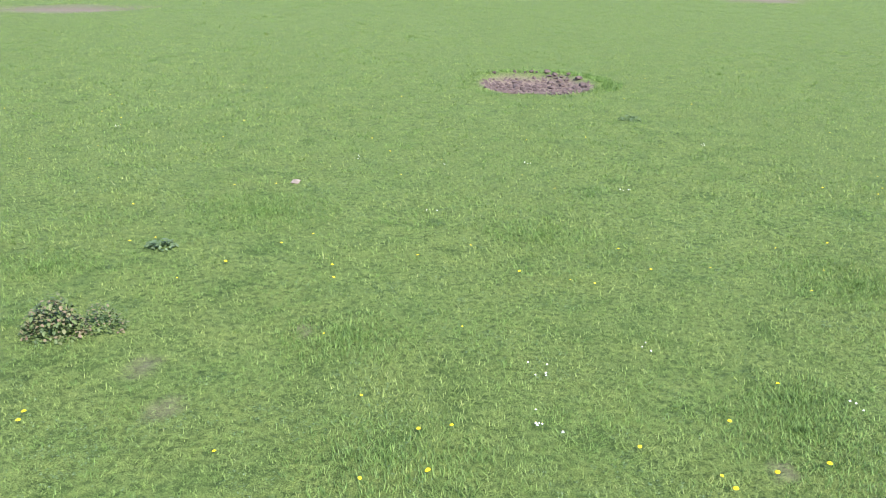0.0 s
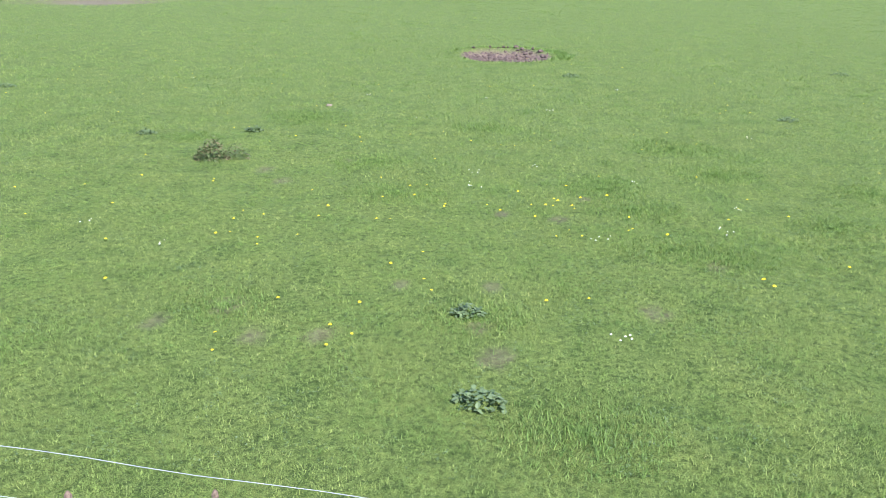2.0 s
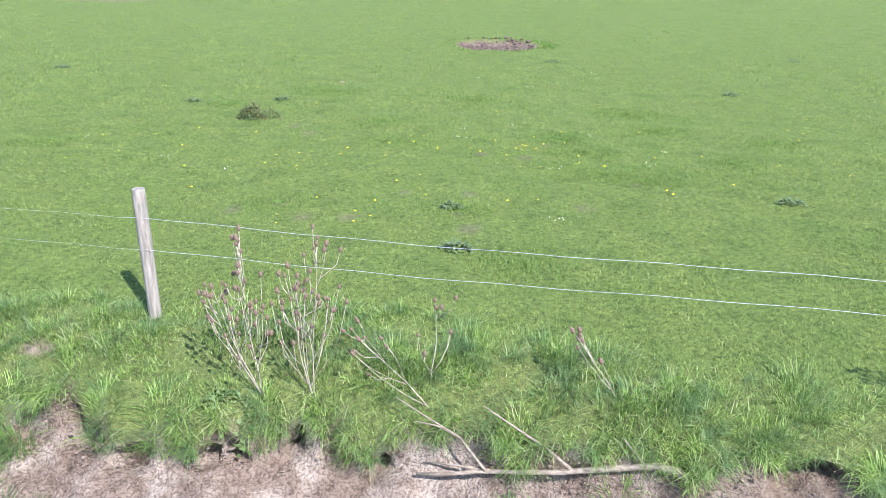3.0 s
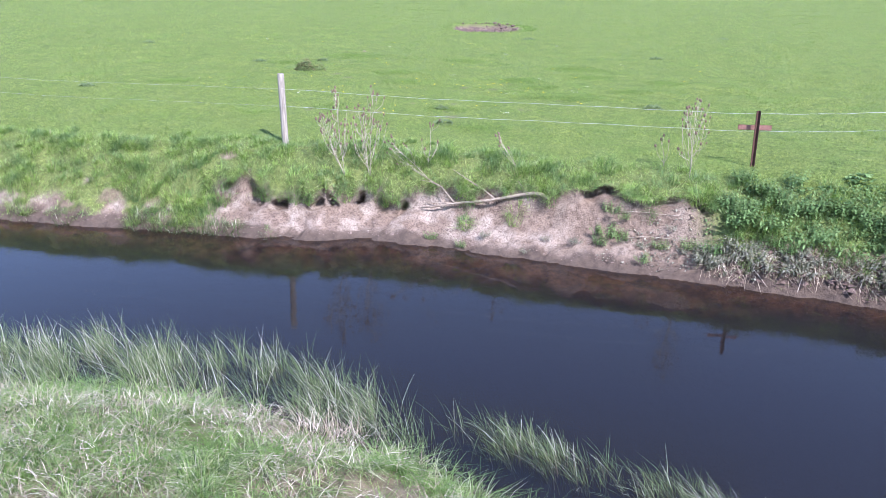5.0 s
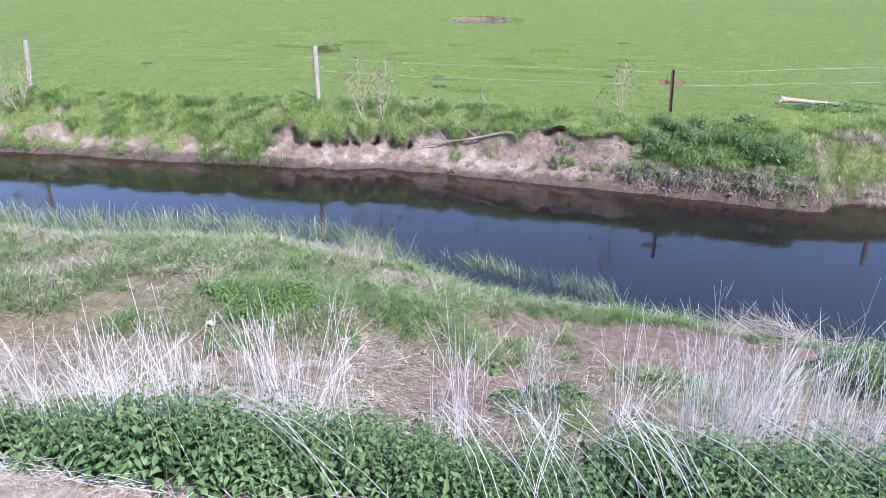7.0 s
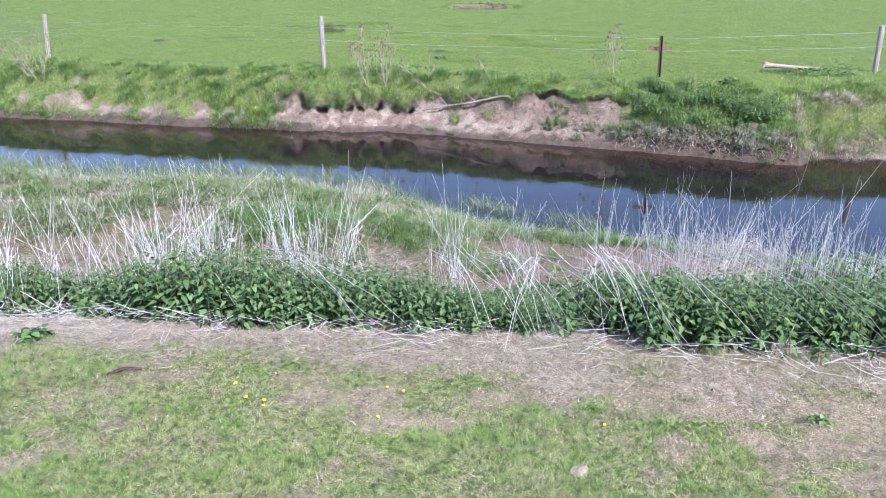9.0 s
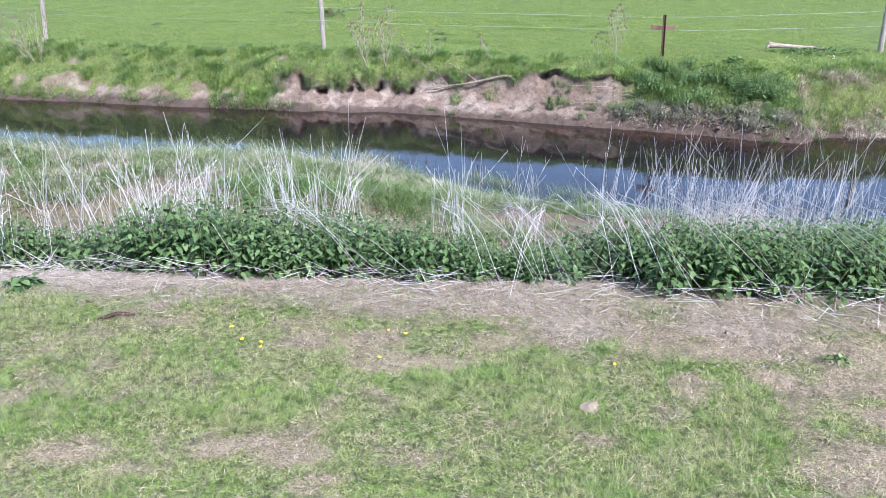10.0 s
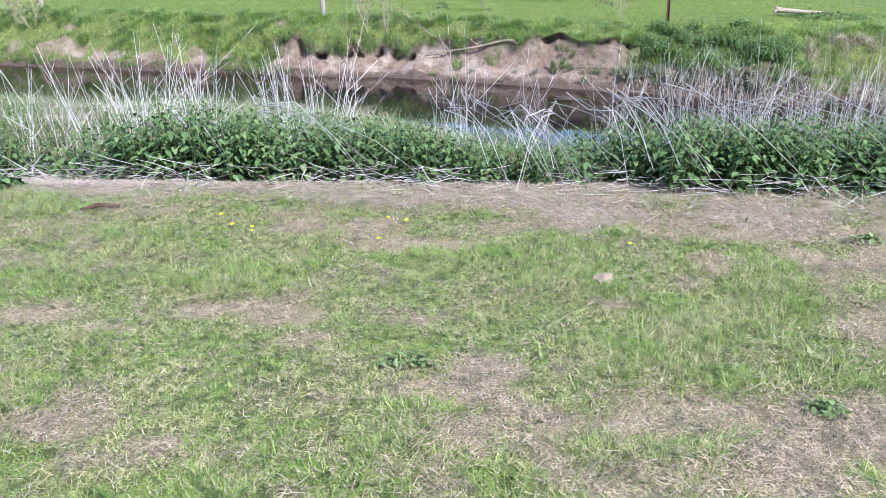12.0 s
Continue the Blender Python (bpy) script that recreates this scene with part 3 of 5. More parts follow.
def tube_mesh(name, paths, mat, sides=6):
    """Round tapered limbs along polylines of (x, y, z, radius)."""
    bm = bmesh.new()
    for path in paths:
        rings = []
        for i, (x, y, z, r) in enumerate(path):
            a, b = Vector(path[max(i - 1, 0)][:3]), Vector(path[min(i + 1, len(path) - 1)][:3])
            d = (b - a).normalized()
            s = d.cross(Vector((0.31, 0.2, 0.93)) if abs(d.z) < 0.9 else Vector((1, 0, 0))).normalized()
            u = d.cross(s)
            rings.append([bm.verts.new(Vector((x, y, z)) + (s * math.cos(k * 6.2832 / sides) + u * math.sin(k * 6.2832 / sides)) * r) for k in range(sides)])
        for lo, hi in zip(rings, rings[1:]):
            for k in range(sides):
                bm.faces.new((lo[k], lo[(k + 1) % sides], hi[(k + 1) % sides], hi[k]))
        bm.faces.new(rings[0][::-1]), bm.faces.new(rings[-1])
    me = bpy.data.meshes.new(name)
    bm.to_mesh(me)
    bm.free()
    for p in me.polygons:
        p.use_smooth = True
    me.materials.append(mat)
    return me


# ---- setting ----
def axis_cuts(fine0, fine1, fine, reach, start):
    """Grid lines: even within a stretch, spreading out beyond it."""
    mid = list(np.arange(fine0, fine1 + fine / 2, fine))
    up, d = [fine1], start
    while up[-1] < reach:
        up.append(up[-1] + d)
        d *= 1.25
    down, d = [fine0], start
    while down[-1] > -reach:
        down.append(down[-1] - d)
        d *= 1.25
    return np.array(down[:0:-1] + mid + up[1:])


xs = axis_cuts(-8.5, 13.0, 0.086, 500, 0.12)
ys = np.concatenate([np.array([-500, -300, -180, -110, -70, -50, -38, -30, -25, -22.0]), np.arange(-20.5, -18.1, 0.3), np.arange(-18.0, -14.2, 0.05), np.arange(-14.2, -6.2, 0.09), np.arange(-6.2, -4.6, 0.2), np.arange(-4.4, 0.3, 0.04), np.arange(0.4, 1.9, 0.2), np.arange(2.0, 12.0, 0.12), np.arange(12.2, 30, 0.4), 30 * 1.12 ** np.arange(0, 26)])
gx, gy = np.meshgrid(xs, ys)
gz = terrain(gx, gy)
nx, ny = len(xs), len(ys)
# burrow mouths and slips under the turf edge of the bank
push = np.zeros_like(gx)
for hx, rx, ry in HOLES:
    r = np.hypot((gx - hx) / rx, (gy - far_line(gx) - turf_edge(gx) + 0.1) / ry)
    push = np.maximum(push, step(1.15, 0.45, r))
ground_v = np.stack([gx, gy + 0.5 * push + lip(gx, gy) * (1 - push), gz - 0.06 * push], -1).reshape(-1, 3)
idx = np.arange(nx * ny).reshape(ny, nx)
ground_q = np.stack([idx[:-1, :-1], idx[:-1, 1:], idx[1:, 1:], idx[1:, :-1]], -1).reshape(-1, 4)
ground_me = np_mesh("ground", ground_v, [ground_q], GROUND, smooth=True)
cover = ground_me.color_attributes.new("cover", "FLOAT_COLOR", "POINT")
bed = step(0.06, -0.06, gy - far_line(gx)) * step(0.06, -0.06, near_line(gx) - gy)
cover.data.foreach_set("color", np.stack([soil_mask(gx, gy) * (1 - 0.5 * step(3.6, 5.2, gx)) * (1 - 0.85 * wet_mask(gx, gy)) * (1 - step(6.8, 7.3, gx) * step(10.5, 10.2, gx)), np.maximum.reduce([litter_mask(gx, gy), 0.9 * bare_mask(gx, gy), (0.12 + 0.75 * hay_mask(gx, gy)) * step(-14.6, -15.0, gy)]), np.maximum.reduce([mud_mask(gx, gy), scrape_mask(gx, gy), wet_mask(gx, gy), 0.4 * spot_mask(gx, gy), soil_mask(gx, gy), 0.15 * step(0.0, 0.2, gy - far_line(gx)) * step(2.0, 1.5, gy - far_line(gx)), (0.15 + 0.6 * step(-6.5, -4.0, gx) * step(11.5, 9.0, gx)) * step(0.05, 0.3, near_line(gx) - gy) * step(-13.6, -13.0, gy), step(6.8, 7.3, gx) * step(10.5, 10.2, gx) * step(0.8, 0.6, gy - far_line(gx)) * step(-0.3, 0.0, gy - far_line(gx))]), np.maximum(bed, 0.8 * wet_mask(gx, gy))], -1).astype(np.float32).ravel())
ground = tagged(new("ground", ground_me), "green pasture and mown lawn on either side of a stream bed", "ground", kind="structure")

wx = np.concatenate([np.linspace(-400, -12, 30), np.arange(-11.5, 20, 0.25), np.linspace(20.5, 400, 30)])
wv = np.concatenate([np.stack([wx, far_line(wx) + 0.5, np.full(len(wx), WATER)], 1), np.stack([wx, near_line(wx) - 0.5, np.full(len(wx), WATER)], 1)])
wi = np.arange(len(wx) - 1)
water = tagged(new("water", np_mesh("water", wv, [np.stack([wi + len(wx), wi + len(wx) + 1, wi + 1, wi], 1)], STREAM)), "still dark brown stream water mirroring the blue sky", "water", kind="structure")

# ---- fence ----
def wooden_post(name, parent, foot, height, radius, lean):
    bm = bmesh.new()
    rings, sides = [], 14
    for z, r in ((-0.35, radius), (0.0, radius), (0.35, radius * 0.98), (0.7, radius * 1.01), (height - 0.012, radius * 0.97), (height, radius * 0.88)):
        rings.append([bm.verts.new((r * math.cos(k * 6.2832 / sides) * (1 + 0.04 * math.sin(3 * k)), r * math.sin(k * 6.2832 / sides) * (1 + 0.05 * math.cos(2 * k + z)), z)) for k in range(sides)])
    for lo, hi in zip(rings, rings[1:]):
        for k in range(sides):
            bm.faces.new((lo[k], lo[(k + 1) % sides], hi[(k + 1) % sides], hi[k])).smooth = True
    bm.faces.new(rings[-1])
    me = bpy.data.meshes.new(name)
    bm.to_mesh(me)
    bm.free()
    me.materials.append(POST_WOOD)
    return part(name, me, parent, "", pose(*foot, lean[0], lean[1], 20))


def steel_post(parent, foot, height):
    """An angle-iron stake."""
    bm = bmesh.new()
    prof = [(0, 0), (0.05, 0), (0.05, 0.007), (0.007, 0.007), (0.007, 0.05), (0, 0.05)]
    lo = [bm.verts.new((x, y, -0.3)) for x, y in prof]
    hi = [bm.verts.new((x, y, height)) for x, y in prof]
    for k in range(6):
        bm.faces.new((lo[k], lo[(k + 1) % 6], hi[(k + 1) % 6], hi[k]))
    bm.faces.new(hi)
    me = bpy.data.meshes.new("steel_post")
    bm.to_mesh(me)
    bm.free()
    me.materials.append(RUST)
    ob = part("steel_post", me, parent, "rusty angle-iron stake", pose(*foot, 0, 3, 215))
    return ob


def plate_mesh(name, w, d, h, mat, bevel=0.006):
    bm = bmesh.new()
    bmesh.ops.create_cube(bm, size=1.0, matrix=Matrix.Diagonal((w, d, h, 1)))
    bmesh.ops.bevel(bm, geom=bm.edges[:], offset=bevel, segments=2, affect="EDGES")
    me = bpy.data.meshes.new(name)
    bm.to_mesh(me)
    bm.free()
    me.materials.append(mat)
    return me


def foot(x, y, sink=0.0):
    return (x, y, float(terrain(x, y)) - sink)


fence = thing("fence", label="two-strand plain wire fence on weathered wooden posts beside the stream", category="fence")
POSTS = [(-7.6, 1.22, 1.12, 0.055, (0, 3)), (0.0, 0.0, 1.2, 0.058, (0, -1)), (13.06, -0.46, 1.06, 0.06, (0, -2))]
wooden_post("wooden_post", fence, foot(*POSTS[0][:2]), *POSTS[0][2:])
wooden_post("wooden_post", fence, (0, 0, 0), *POSTS[1][2:])
wooden_post("wooden_post", fence, foot(*POSTS[2][:2]), *POSTS[2][2:])
wooden_post("wooden_post", fence, foot(-15.6, 3.7), 1.2, 0.056, (2, 1))
wooden_post("wooden_post", fence, foot(20.5, -1.4), 1.2, 0.056, (0, 2))
stake = steel_post(fence, foot(7.98, -0.95), 0.92)
part("cross_plate", plate_mesh("cross_plate", 0.52, 0.012, 0.085, RED_PLATE), fence, "flat red-oxide strip across the stake", pose(7.95, -0.89, float(terrain(7.98, -0.95)) + 0.63, 0, -1, -8))


def wire(heights, sag):
    stops = [(-15.6, 3.7), (-7.6, 1.16), (0.0, -0.06), (7.95, -0.98), (13.06, -0.52), (20.5, -1.45)]
    pts = []
    for i, ((x0, y0), (x1, y1)) in enumerate(zip(stops, stops[1:])):
        z0, z1 = heights[i], heights[i + 1]
        steps = 28
        for k in range(steps):
            u = k / steps
            wob = 0.012 * math.sin(9 * u + i) + 0.006 * math.sin(41 * u + 2 * i)
            pts.append((x0 + (x1 - x0) * u, y0 + (y1 - y0) * u + wob * 0.5, z0 + (z1 - z0) * u - sag * 4 * u * (1 - u) + wob * 0.6, 0.0009 if x0 < 0 else 0.002))
    part("wire", tube_mesh("wire", [pts], WIRE, 5), fence, "thin pale galvanised strand")


wire([0.95, 0.9, 0.94, 0.88, 1.05, 1.0], 0.03)
wire([0.66, 0.62, 0.64, 0.6, 0.72, 0.7], 0.03)

# ---- teasels ----
HEAD = None


def head_mesh():
    bm = bmesh.new()
    rings = []
    for k, (z, r) in enumerate(((0, 0.004), (0.008, 0.013), (0.022, 0.0185), (0.04, 0.018), (0.055, 0.013), (0.066, 0.006))):
        rings.append([bm.verts.new((r * (1.0 + 0.16 * ((j + k) % 2)) * math.cos(j * 0.6283), r * (1.0 + 0.16 * ((j + k) % 2)) * math.sin(j * 0.6283), z)) for j in range(10)])
    for lo, hi in zip(rings, rings[1:]):
        for j in range(10):
            bm.faces.new((lo[j], lo[(j + 1) % 10], hi[(j + 1) % 10], hi[j]))
    bm.faces.new(rings[-1])
    for j in range(7):
        a = j * 0.9
        v = [bm.verts.new(p) for p in ((0.006 * math.cos(a), 0.006 * math.sin(a), 0.002), (0.006 * math.cos(a + 0.5), 0.006 * math.sin(a + 0.5), 0.002), (0.035 * math.cos(a + 0.2), 0.035 * math.sin(a + 0.2), 0.035))]
        bm.faces.new(v)
    me = bpy.data.meshes.new("seed_head")
    bm.to_mesh(me)
    bm.free()
    me.materials.append(TEASEL_HEAD)
    return me


HEAD = head_mesh()


def teasel(x, y, height, pairs, seed, tilt=(0, 0), label="dead pale teasel with spiny brown seed heads on the bank", stems=1):
    r = random.Random(seed)
    ob = thing("teasel", foot(x, y, 0.02), r.uniform(0, 360), label=label, category="plant", group="teasels on the bank")
    ob.matrix_basis = pose(*foot(x, y, 0.02), tilt[0], tilt[1], 0)
    paths, tips = [], []
    for s in range(stems):
        h = height * (1 if s == 0 else r.uniform(0.6, 0.9))
        lx, ly = (0, 0) if s == 0 else (r.uniform(-0.25, 0.25), r.uniform(-0.2, 0.2))
        main = [(lx * u * h + 0.012 * math.sin(7 * u + seed), ly * u * h + 0.012 * math.cos(5 * u + seed), h * u, 0.0058 * (1 - 0.6 * u)) for u in (0, 0.2, 0.4, 0.6, 0.8, 1.0)]
        paths.append(main)
        tips.append((Vector(main[-1][:3]), Vector(main[-1][:3]) - Vector(main[-2][:3])))
        for k in range(pairs):
            u = 0.16 + 0.72 * k / max(pairs - 1, 1)
            a = r.uniform(0, 6.28)
            for side in (0, math.pi):
                if r.random() < 0.12:
                    continue
                bx, by, bz = lx * u * h, ly * u * h, h * u
                out, up = r.uniform(0.5, 0.8) * (1 - u) * h * 0.34 + 0.04, (1 - u) * h * r.uniform(0.42, 0.78) + 0.07
                c, sn = math.cos(a + side), math.sin(a + side)
                arm = [(bx, by, bz, 0.003), (bx + c * out * 0.45, by + sn * out * 0.45, bz + up * 0.25, 0.0027), (bx + c * out * 0.85, by + sn * out * 0.85, bz + up * 0.62, 0.0023), (bx + c * out, by + sn * out, bz + up, 0.002)]
                paths.append(arm)
                tips.append((Vector(arm[-1][:3]), Vector(arm[-1][:3]) - Vector(arm[-2][:3])))
                if r.random() < 0.55:
                    q = arm[1]
                    o2, u2 = r.uniform(0.06, 0.14), r.uniform(0.1, 0.22)
                    a2 = a + side + r.uniform(-0.9, 0.9)
                    sub = [(q[0], q[1], q[2], 0.004), (q[0] + math.cos(a2) * o2, q[1] + math.sin(a2) * o2, q[2] + u2 * 0.5, 0.0035), (q[0] + math.cos(a2) * o2 * 1.2, q[1] + math.sin(a2) * o2 * 1.2, q[2] + u2, 0.0028)]
                    paths.append(sub)
                    tips.append((Vector(sub[-1][:3]), Vector(sub[-1][:3]) - Vector(sub[-2][:3])))
    part("stem", tube_mesh("stem", paths, TEASEL_STEM, 5), ob)
    for p, d in tips:
        m = Matrix.Translation(p) @ d.to_track_quat("Z", "Y").to_matrix().to_4x4() @ Matrix.Scale(r.uniform(0.6, 0.95), 4)
        part("seed_head", HEAD, ob, "", m)
    return ob


teasel(1.18, -0.75, 1.44, 6, 1, (3, -4), stems=3)
teasel(1.62, -0.73, 1.46, 6, 2, (2, 3), stems=3)
teasel(2.63, -0.71, 0.7, 2, 4, (0, 3), "thin bent dead teasel in the bank grass")
teasel(2.72, -0.95, 1.05, 4, 5, (-22, -52), "fallen dead teasel leaning over the bare bank")
teasel(4.14, -0.95, 0.62, 3, 6, (-5, -32), "leaning broken dead teasel in the bank grass")
teasel(6.83, -1.5, 1.24, 6, 7, (0, 0), "tall sparse dead teasel beside the steel stake", 2)
teasel(6.55, -1.0, 0.45, 2, 11, (0, -12), "short dead teasel in the bank grass")
teasel(-7.2, 0.08, 1.28, 5, 8, (0, 2), stems=2)
teasel(-7.38, 0.15, 1.15, 4, 9, (0, -20), stems=2)
teasel(-7.6, 0.25, 0.95, 3, 10, (8, -32), stems=1)

# ---- driftwood ----
def fallen_branch():
    ob = thing("fallen_branch", (3.6, -1.35, -0.6), label="bleached forked dead branch lying on the bare bank", category="branch")

    def run(pts, r0, r1):
        n = len(pts) - 1
        return [(x - 3.6, y + 1.35, z + 0.6, r0 + (r1 - r0) * i / n) for i, (x, y, z) in enumerate(pts)]

    limb = [(4.6, -1.58, -0.46), (4.52, -1.54, -0.41), (4.38, -1.5, -0.4), (4.21, -1.47, -0.44), (3.95, -1.42, -0.51), (3.68, -1.38, -0.58), (3.4, -1.33, -0.63), (3.06, -1.26, -0.69), (2.8, -1.22, -0.76), (2.54, -1.17, -0.81)]
    part("limb", tube_mesh("limb", [run(limb, 0.034, 0.014)], DRIFTWOOD, 8), ob)
    for pts, r in (([(3.15, -1.28, -0.67), (2.88, -1.17, -0.71), (2.6, -1.08, -0.75)], 0.018), ([(3.78, -1.4, -0.56), (3.58, -1.32, -0.42), (3.36, -1.26, -0.3), (3.06, -1.2, -0.12)], 0.017), ([(3.1, -1.28, -0.67), (2.99, -1.22, -0.56), (2.88, -1.18, -0.43), (2.62, -1.12, -0.3), (2.36, -1.06, -0.16)], 0.014), ([(4.3, -1.49, -0.42), (4.2, -1.42, -0.32), (4.13, -1.38, -0.24)], 0.009), ([(2.88, -1.18, -0.43), (2.7, -1.14, -0.36), (2.52, -1.12, -0.34)], 0.009)):
        part("twig", tube_mesh("twig", [run(pts, r, 0.004)], DRIFTWOOD, 6), ob)


def log(x, y):
    z = float(terrain(x, y))
    ob = thing("log", (x, y, z + 0.07), label="barkless pale log lying in the bank vegetation", category="log")
    path = [(-0.02, 0.01, 0.06, 0.045), (0.0, 0.0, 0.055, 0.066), (0.05, 0.0, 0.05, 0.07), (0.14, -0.01, 0.045, 0.055), (0.4, -0.03, 0.03, 0.047), (0.8, -0.09, 0.01, 0.044), (1.2, -0.14, -0.01, 0.038), (1.28, -0.15, -0.012, 0.03)]
    part("trunk", tube_mesh("trunk", [path], DRIFTWOOD, 12), ob)
    part("root_stub", tube_mesh("root_stub", [[(0.02, 0, 0.05, 0.05), (-0.05, -0.05, 0.02, 0.035), (-0.08, -0.08, -0.03, 0.015)], [(0.02, 0.02, 0.09, 0.035), (-0.03, 0.03, 0.125, 0.02)]], DRIFTWOOD, 8), ob)


def dry_stem(a, b, lift):
    z0, z1 = float(terrain(*a)) + lift, float(terrain(*b)) + lift
    ob = thing("dry_stem", (*a, z0), label="long thin pale dry stem lying over the bank", category="stem", group="dry stems on the bank")
    d = Vector((b[0] - a[0], b[1] - a[1], z1 - z0))
    part("stalk", tube_mesh("stalk", [[(*(d * u + Vector((0, 0, 0.02 * math.sin(5 * u)))), 0.005 * (1 - 0.5 * u)) for u in (0, 0.25, 0.5, 0.75, 1)]], TEASEL_STEM, 6), ob)


dry_stem((5.74, -1.92), (6.58, -2.16), 0.05)
dry_stem((5.81, -2.18), (6.67, -2.32), 0.05)
fallen_branch()
log(10.52, -0.45)


# ---- leafy plants ----
def leaf_faces(verts, faces, at, heading, pitch, length, width, fold=0.25, teeth=True, droop=0.3):
    """Adds one folded, pointed leaf to lists of vertices and faces."""
    d = Vector((math.cos(heading) * math.cos(pitch), math.sin(heading) * math.cos(pitch), math.sin(pitch)))
    s = Vector((-math.sin(heading), math.cos(heading), 0))
    u = s.cross(d) * -1
    b = len(verts)
    prof = ((0.0, 0.0), (0.24, 0.5), (0.62, 0.36), (1.0, 0.0)) if teeth else ((0.0, 0.0), (0.2, 0.32), (0.5, 0.5), (0.8, 0.34), (1.0, 0.0))
    for f, w in prof:
        c = at + d * (length * f) + Vector((0, 0, -droop * length * f * f))
        if w == 0:
            verts.append(c)
        else:
            lift = u * (fold * w * width)
            verts.extend((c + s * (w * width) + lift, c, c - s * (w * width) + lift))
    n = len(prof) - 2
    faces += [(b, b + 1, b + 2), (b, b + 2, b + 3)]
    for k in range(n - 1):
        p, q = b + 1 + 3 * k, b + 4 + 3 * k
        faces += [(p, q, q + 1), (p, q + 1, p + 1), (p + 1, q + 1, q + 2), (p + 1, q + 2, p + 2)]
    p = b + 1 + 3 * (n - 1)
    tip = p + 3
    faces += [(p, tip, p + 1), (p + 1, tip, p + 2)]


def list_mesh(name, verts, faces, mat):
    return np_mesh(name, np.array([tuple(v) for v in verts]), [np.array(faces)], mat)


def nettle_meshes(seed, stems, height, leaf, mat=None):
    mat = mat or NETTLE
    r = random.Random(seed)
    verts, faces, tubes = [], [], []
    for k in range(stems):
        a, spread = r.uniform(0, 6.28), 0.22 * math.sqrt((k + 0.5) / stems)
        h = height * r.uniform(0.75, 1.05)
        top = Vector((math.cos(a) * spread * 1.3, math.sin(a) * spread * 1.3, h))
        bx, by = math.cos(a) * spread * 0.6, math.sin(a) * spread * 0.6
        tubes.append([(bx, by, -0.05, 0.004), (bx * 1.3, by * 1.3, h * 0.5, 0.0035), (top.x, top.y, h, 0.002)])
        nodes = 10
        for i in range(nodes):
            u = 0.2 + 0.8 * i / (nodes - 1)
            at = Vector((bx + (top.x - bx) * u, by + (top.y - by) * u, h * u))
            size = leaf * (1.1 - 0.55 * max(0, u - 0.55) / 0.45) * r.uniform(0.85, 1.15)
            h0 = i * 1.571 + a + r.uniform(-0.3, 0.3)
            for side in (0, math.pi):
                hd = h0 + side
                stalk = Vector((math.cos(hd), math.sin(hd), 0.25)) * (0.022 + 0.01 * r.random())
                leaf_faces(verts, faces, at + stalk, hd, r.uniform(-0.7, 0.2), size * 1.1, size * 0.68, r.uniform(0.0, 0.25), droop=0.2)
    return tube_mesh("stem", tubes, STEM, 4), list_mesh("foliage", verts, faces, mat)


NETTLES = [nettle_meshes(s, 10, h, lf) for s, h, lf in ((1, 0.41, 0.05), (2, 0.44, 0.051), (3, 0.39, 0.045), (4, 0.46, 0.05))] + [nettle_meshes(5, 6, 0.3, 0.062, YOUNG), nettle_meshes(6, 9, 0.3, 0.052, IVY), nettle_meshes(7, 7, 0.18, 0.045, SILTED), nettle_meshes(8, 9, 0.3, 0.05, WEED)]


def nettle(x, y, variant, scale, label="dark green stinging nettle clump in the bank hedge", group="nettle hedge", tilt=0.0, name="nettle"):
    ob = thing(name, foot(x, y), label=label, category="nettle", group=group)
    ob.matrix_basis = pose(*foot(x, y), random.uniform(-6, 6) + tilt, random.uniform(-6, 6), random.uniform(0, 360)) @ Matrix.Scale(scale, 4)
    stem, leaves = NETTLES[variant]
    part("stem", stem, ob)["kind"] = "stuff"
    part("foliage", leaves, ob)["kind"] = "stuff"


def hedge_foot(x):
    return np.interp(x, [-6, 0.1, 1, 2, 2.9, 3.7, 4.5, 5, 5.6, 6.6, 10], [-13.95, -14.1, -14.2, -14.48, -14.58, -14.68, -14.78, -14.93, -15.0, -15.1, -15.2])


random.seed(5)
count, behind = 0, []
while count < 320:
    x = random.uniform(-2.6, 9.4)
    back = random.random() ** 1.15
    y = float(hedge_foot(x)) + 0.16 + back * 0.9
    low = float(step(0.75, 0.2, abs(x - 4.1)))
    if random.random() < 0.35 * low * (back > 0.5):
        continue
    crown = 1.0 + 0.28 * math.exp(-((x - 1.9) / 0.6) ** 2) - 0.3 * low + random.uniform(-0.12, 0.12)
    if back > 0.62 or not -0.8 < x < 8.2:
        behind.append(pose(*foot(x, y), random.uniform(-6, 6), random.uniform(-6, 6), random.uniform(0, 360)) @ Matrix.Scale(crown, 4))
    else:
        nettle(x, y, random.randrange(4), crown)
    count += 1


def joined(name, places, **tags):
    """The clumps that stand hidden behind the front rows, as one growth."""
    verts, faces, at = [], [], 0
    for k, m in enumerate(places):
        me = NETTLES[k % 4][1]
        v = np.empty(len(me.vertices) * 3)
        me.vertices.foreach_get("co", v)
        f = np.empty(len(me.loops), int)
        me.loops.foreach_get("vertex_index", f)
        verts.append(v.reshape(-1, 3) @ np.array(m.to_3x3()).T + np.array(m.translation))
        faces.append(f.reshape(-1, 3) + at)
        at += len(me.vertices)
    return tagged(new(name, np_mesh(name, np.concatenate(verts), [np.concatenate(faces)], NETTLE)), kind="stuff", **tags)


joined("nettle_thicket", behind[::2] + behind[1::4], label="dense dark green stinging nettles at the back of the hedge", category="nettle")
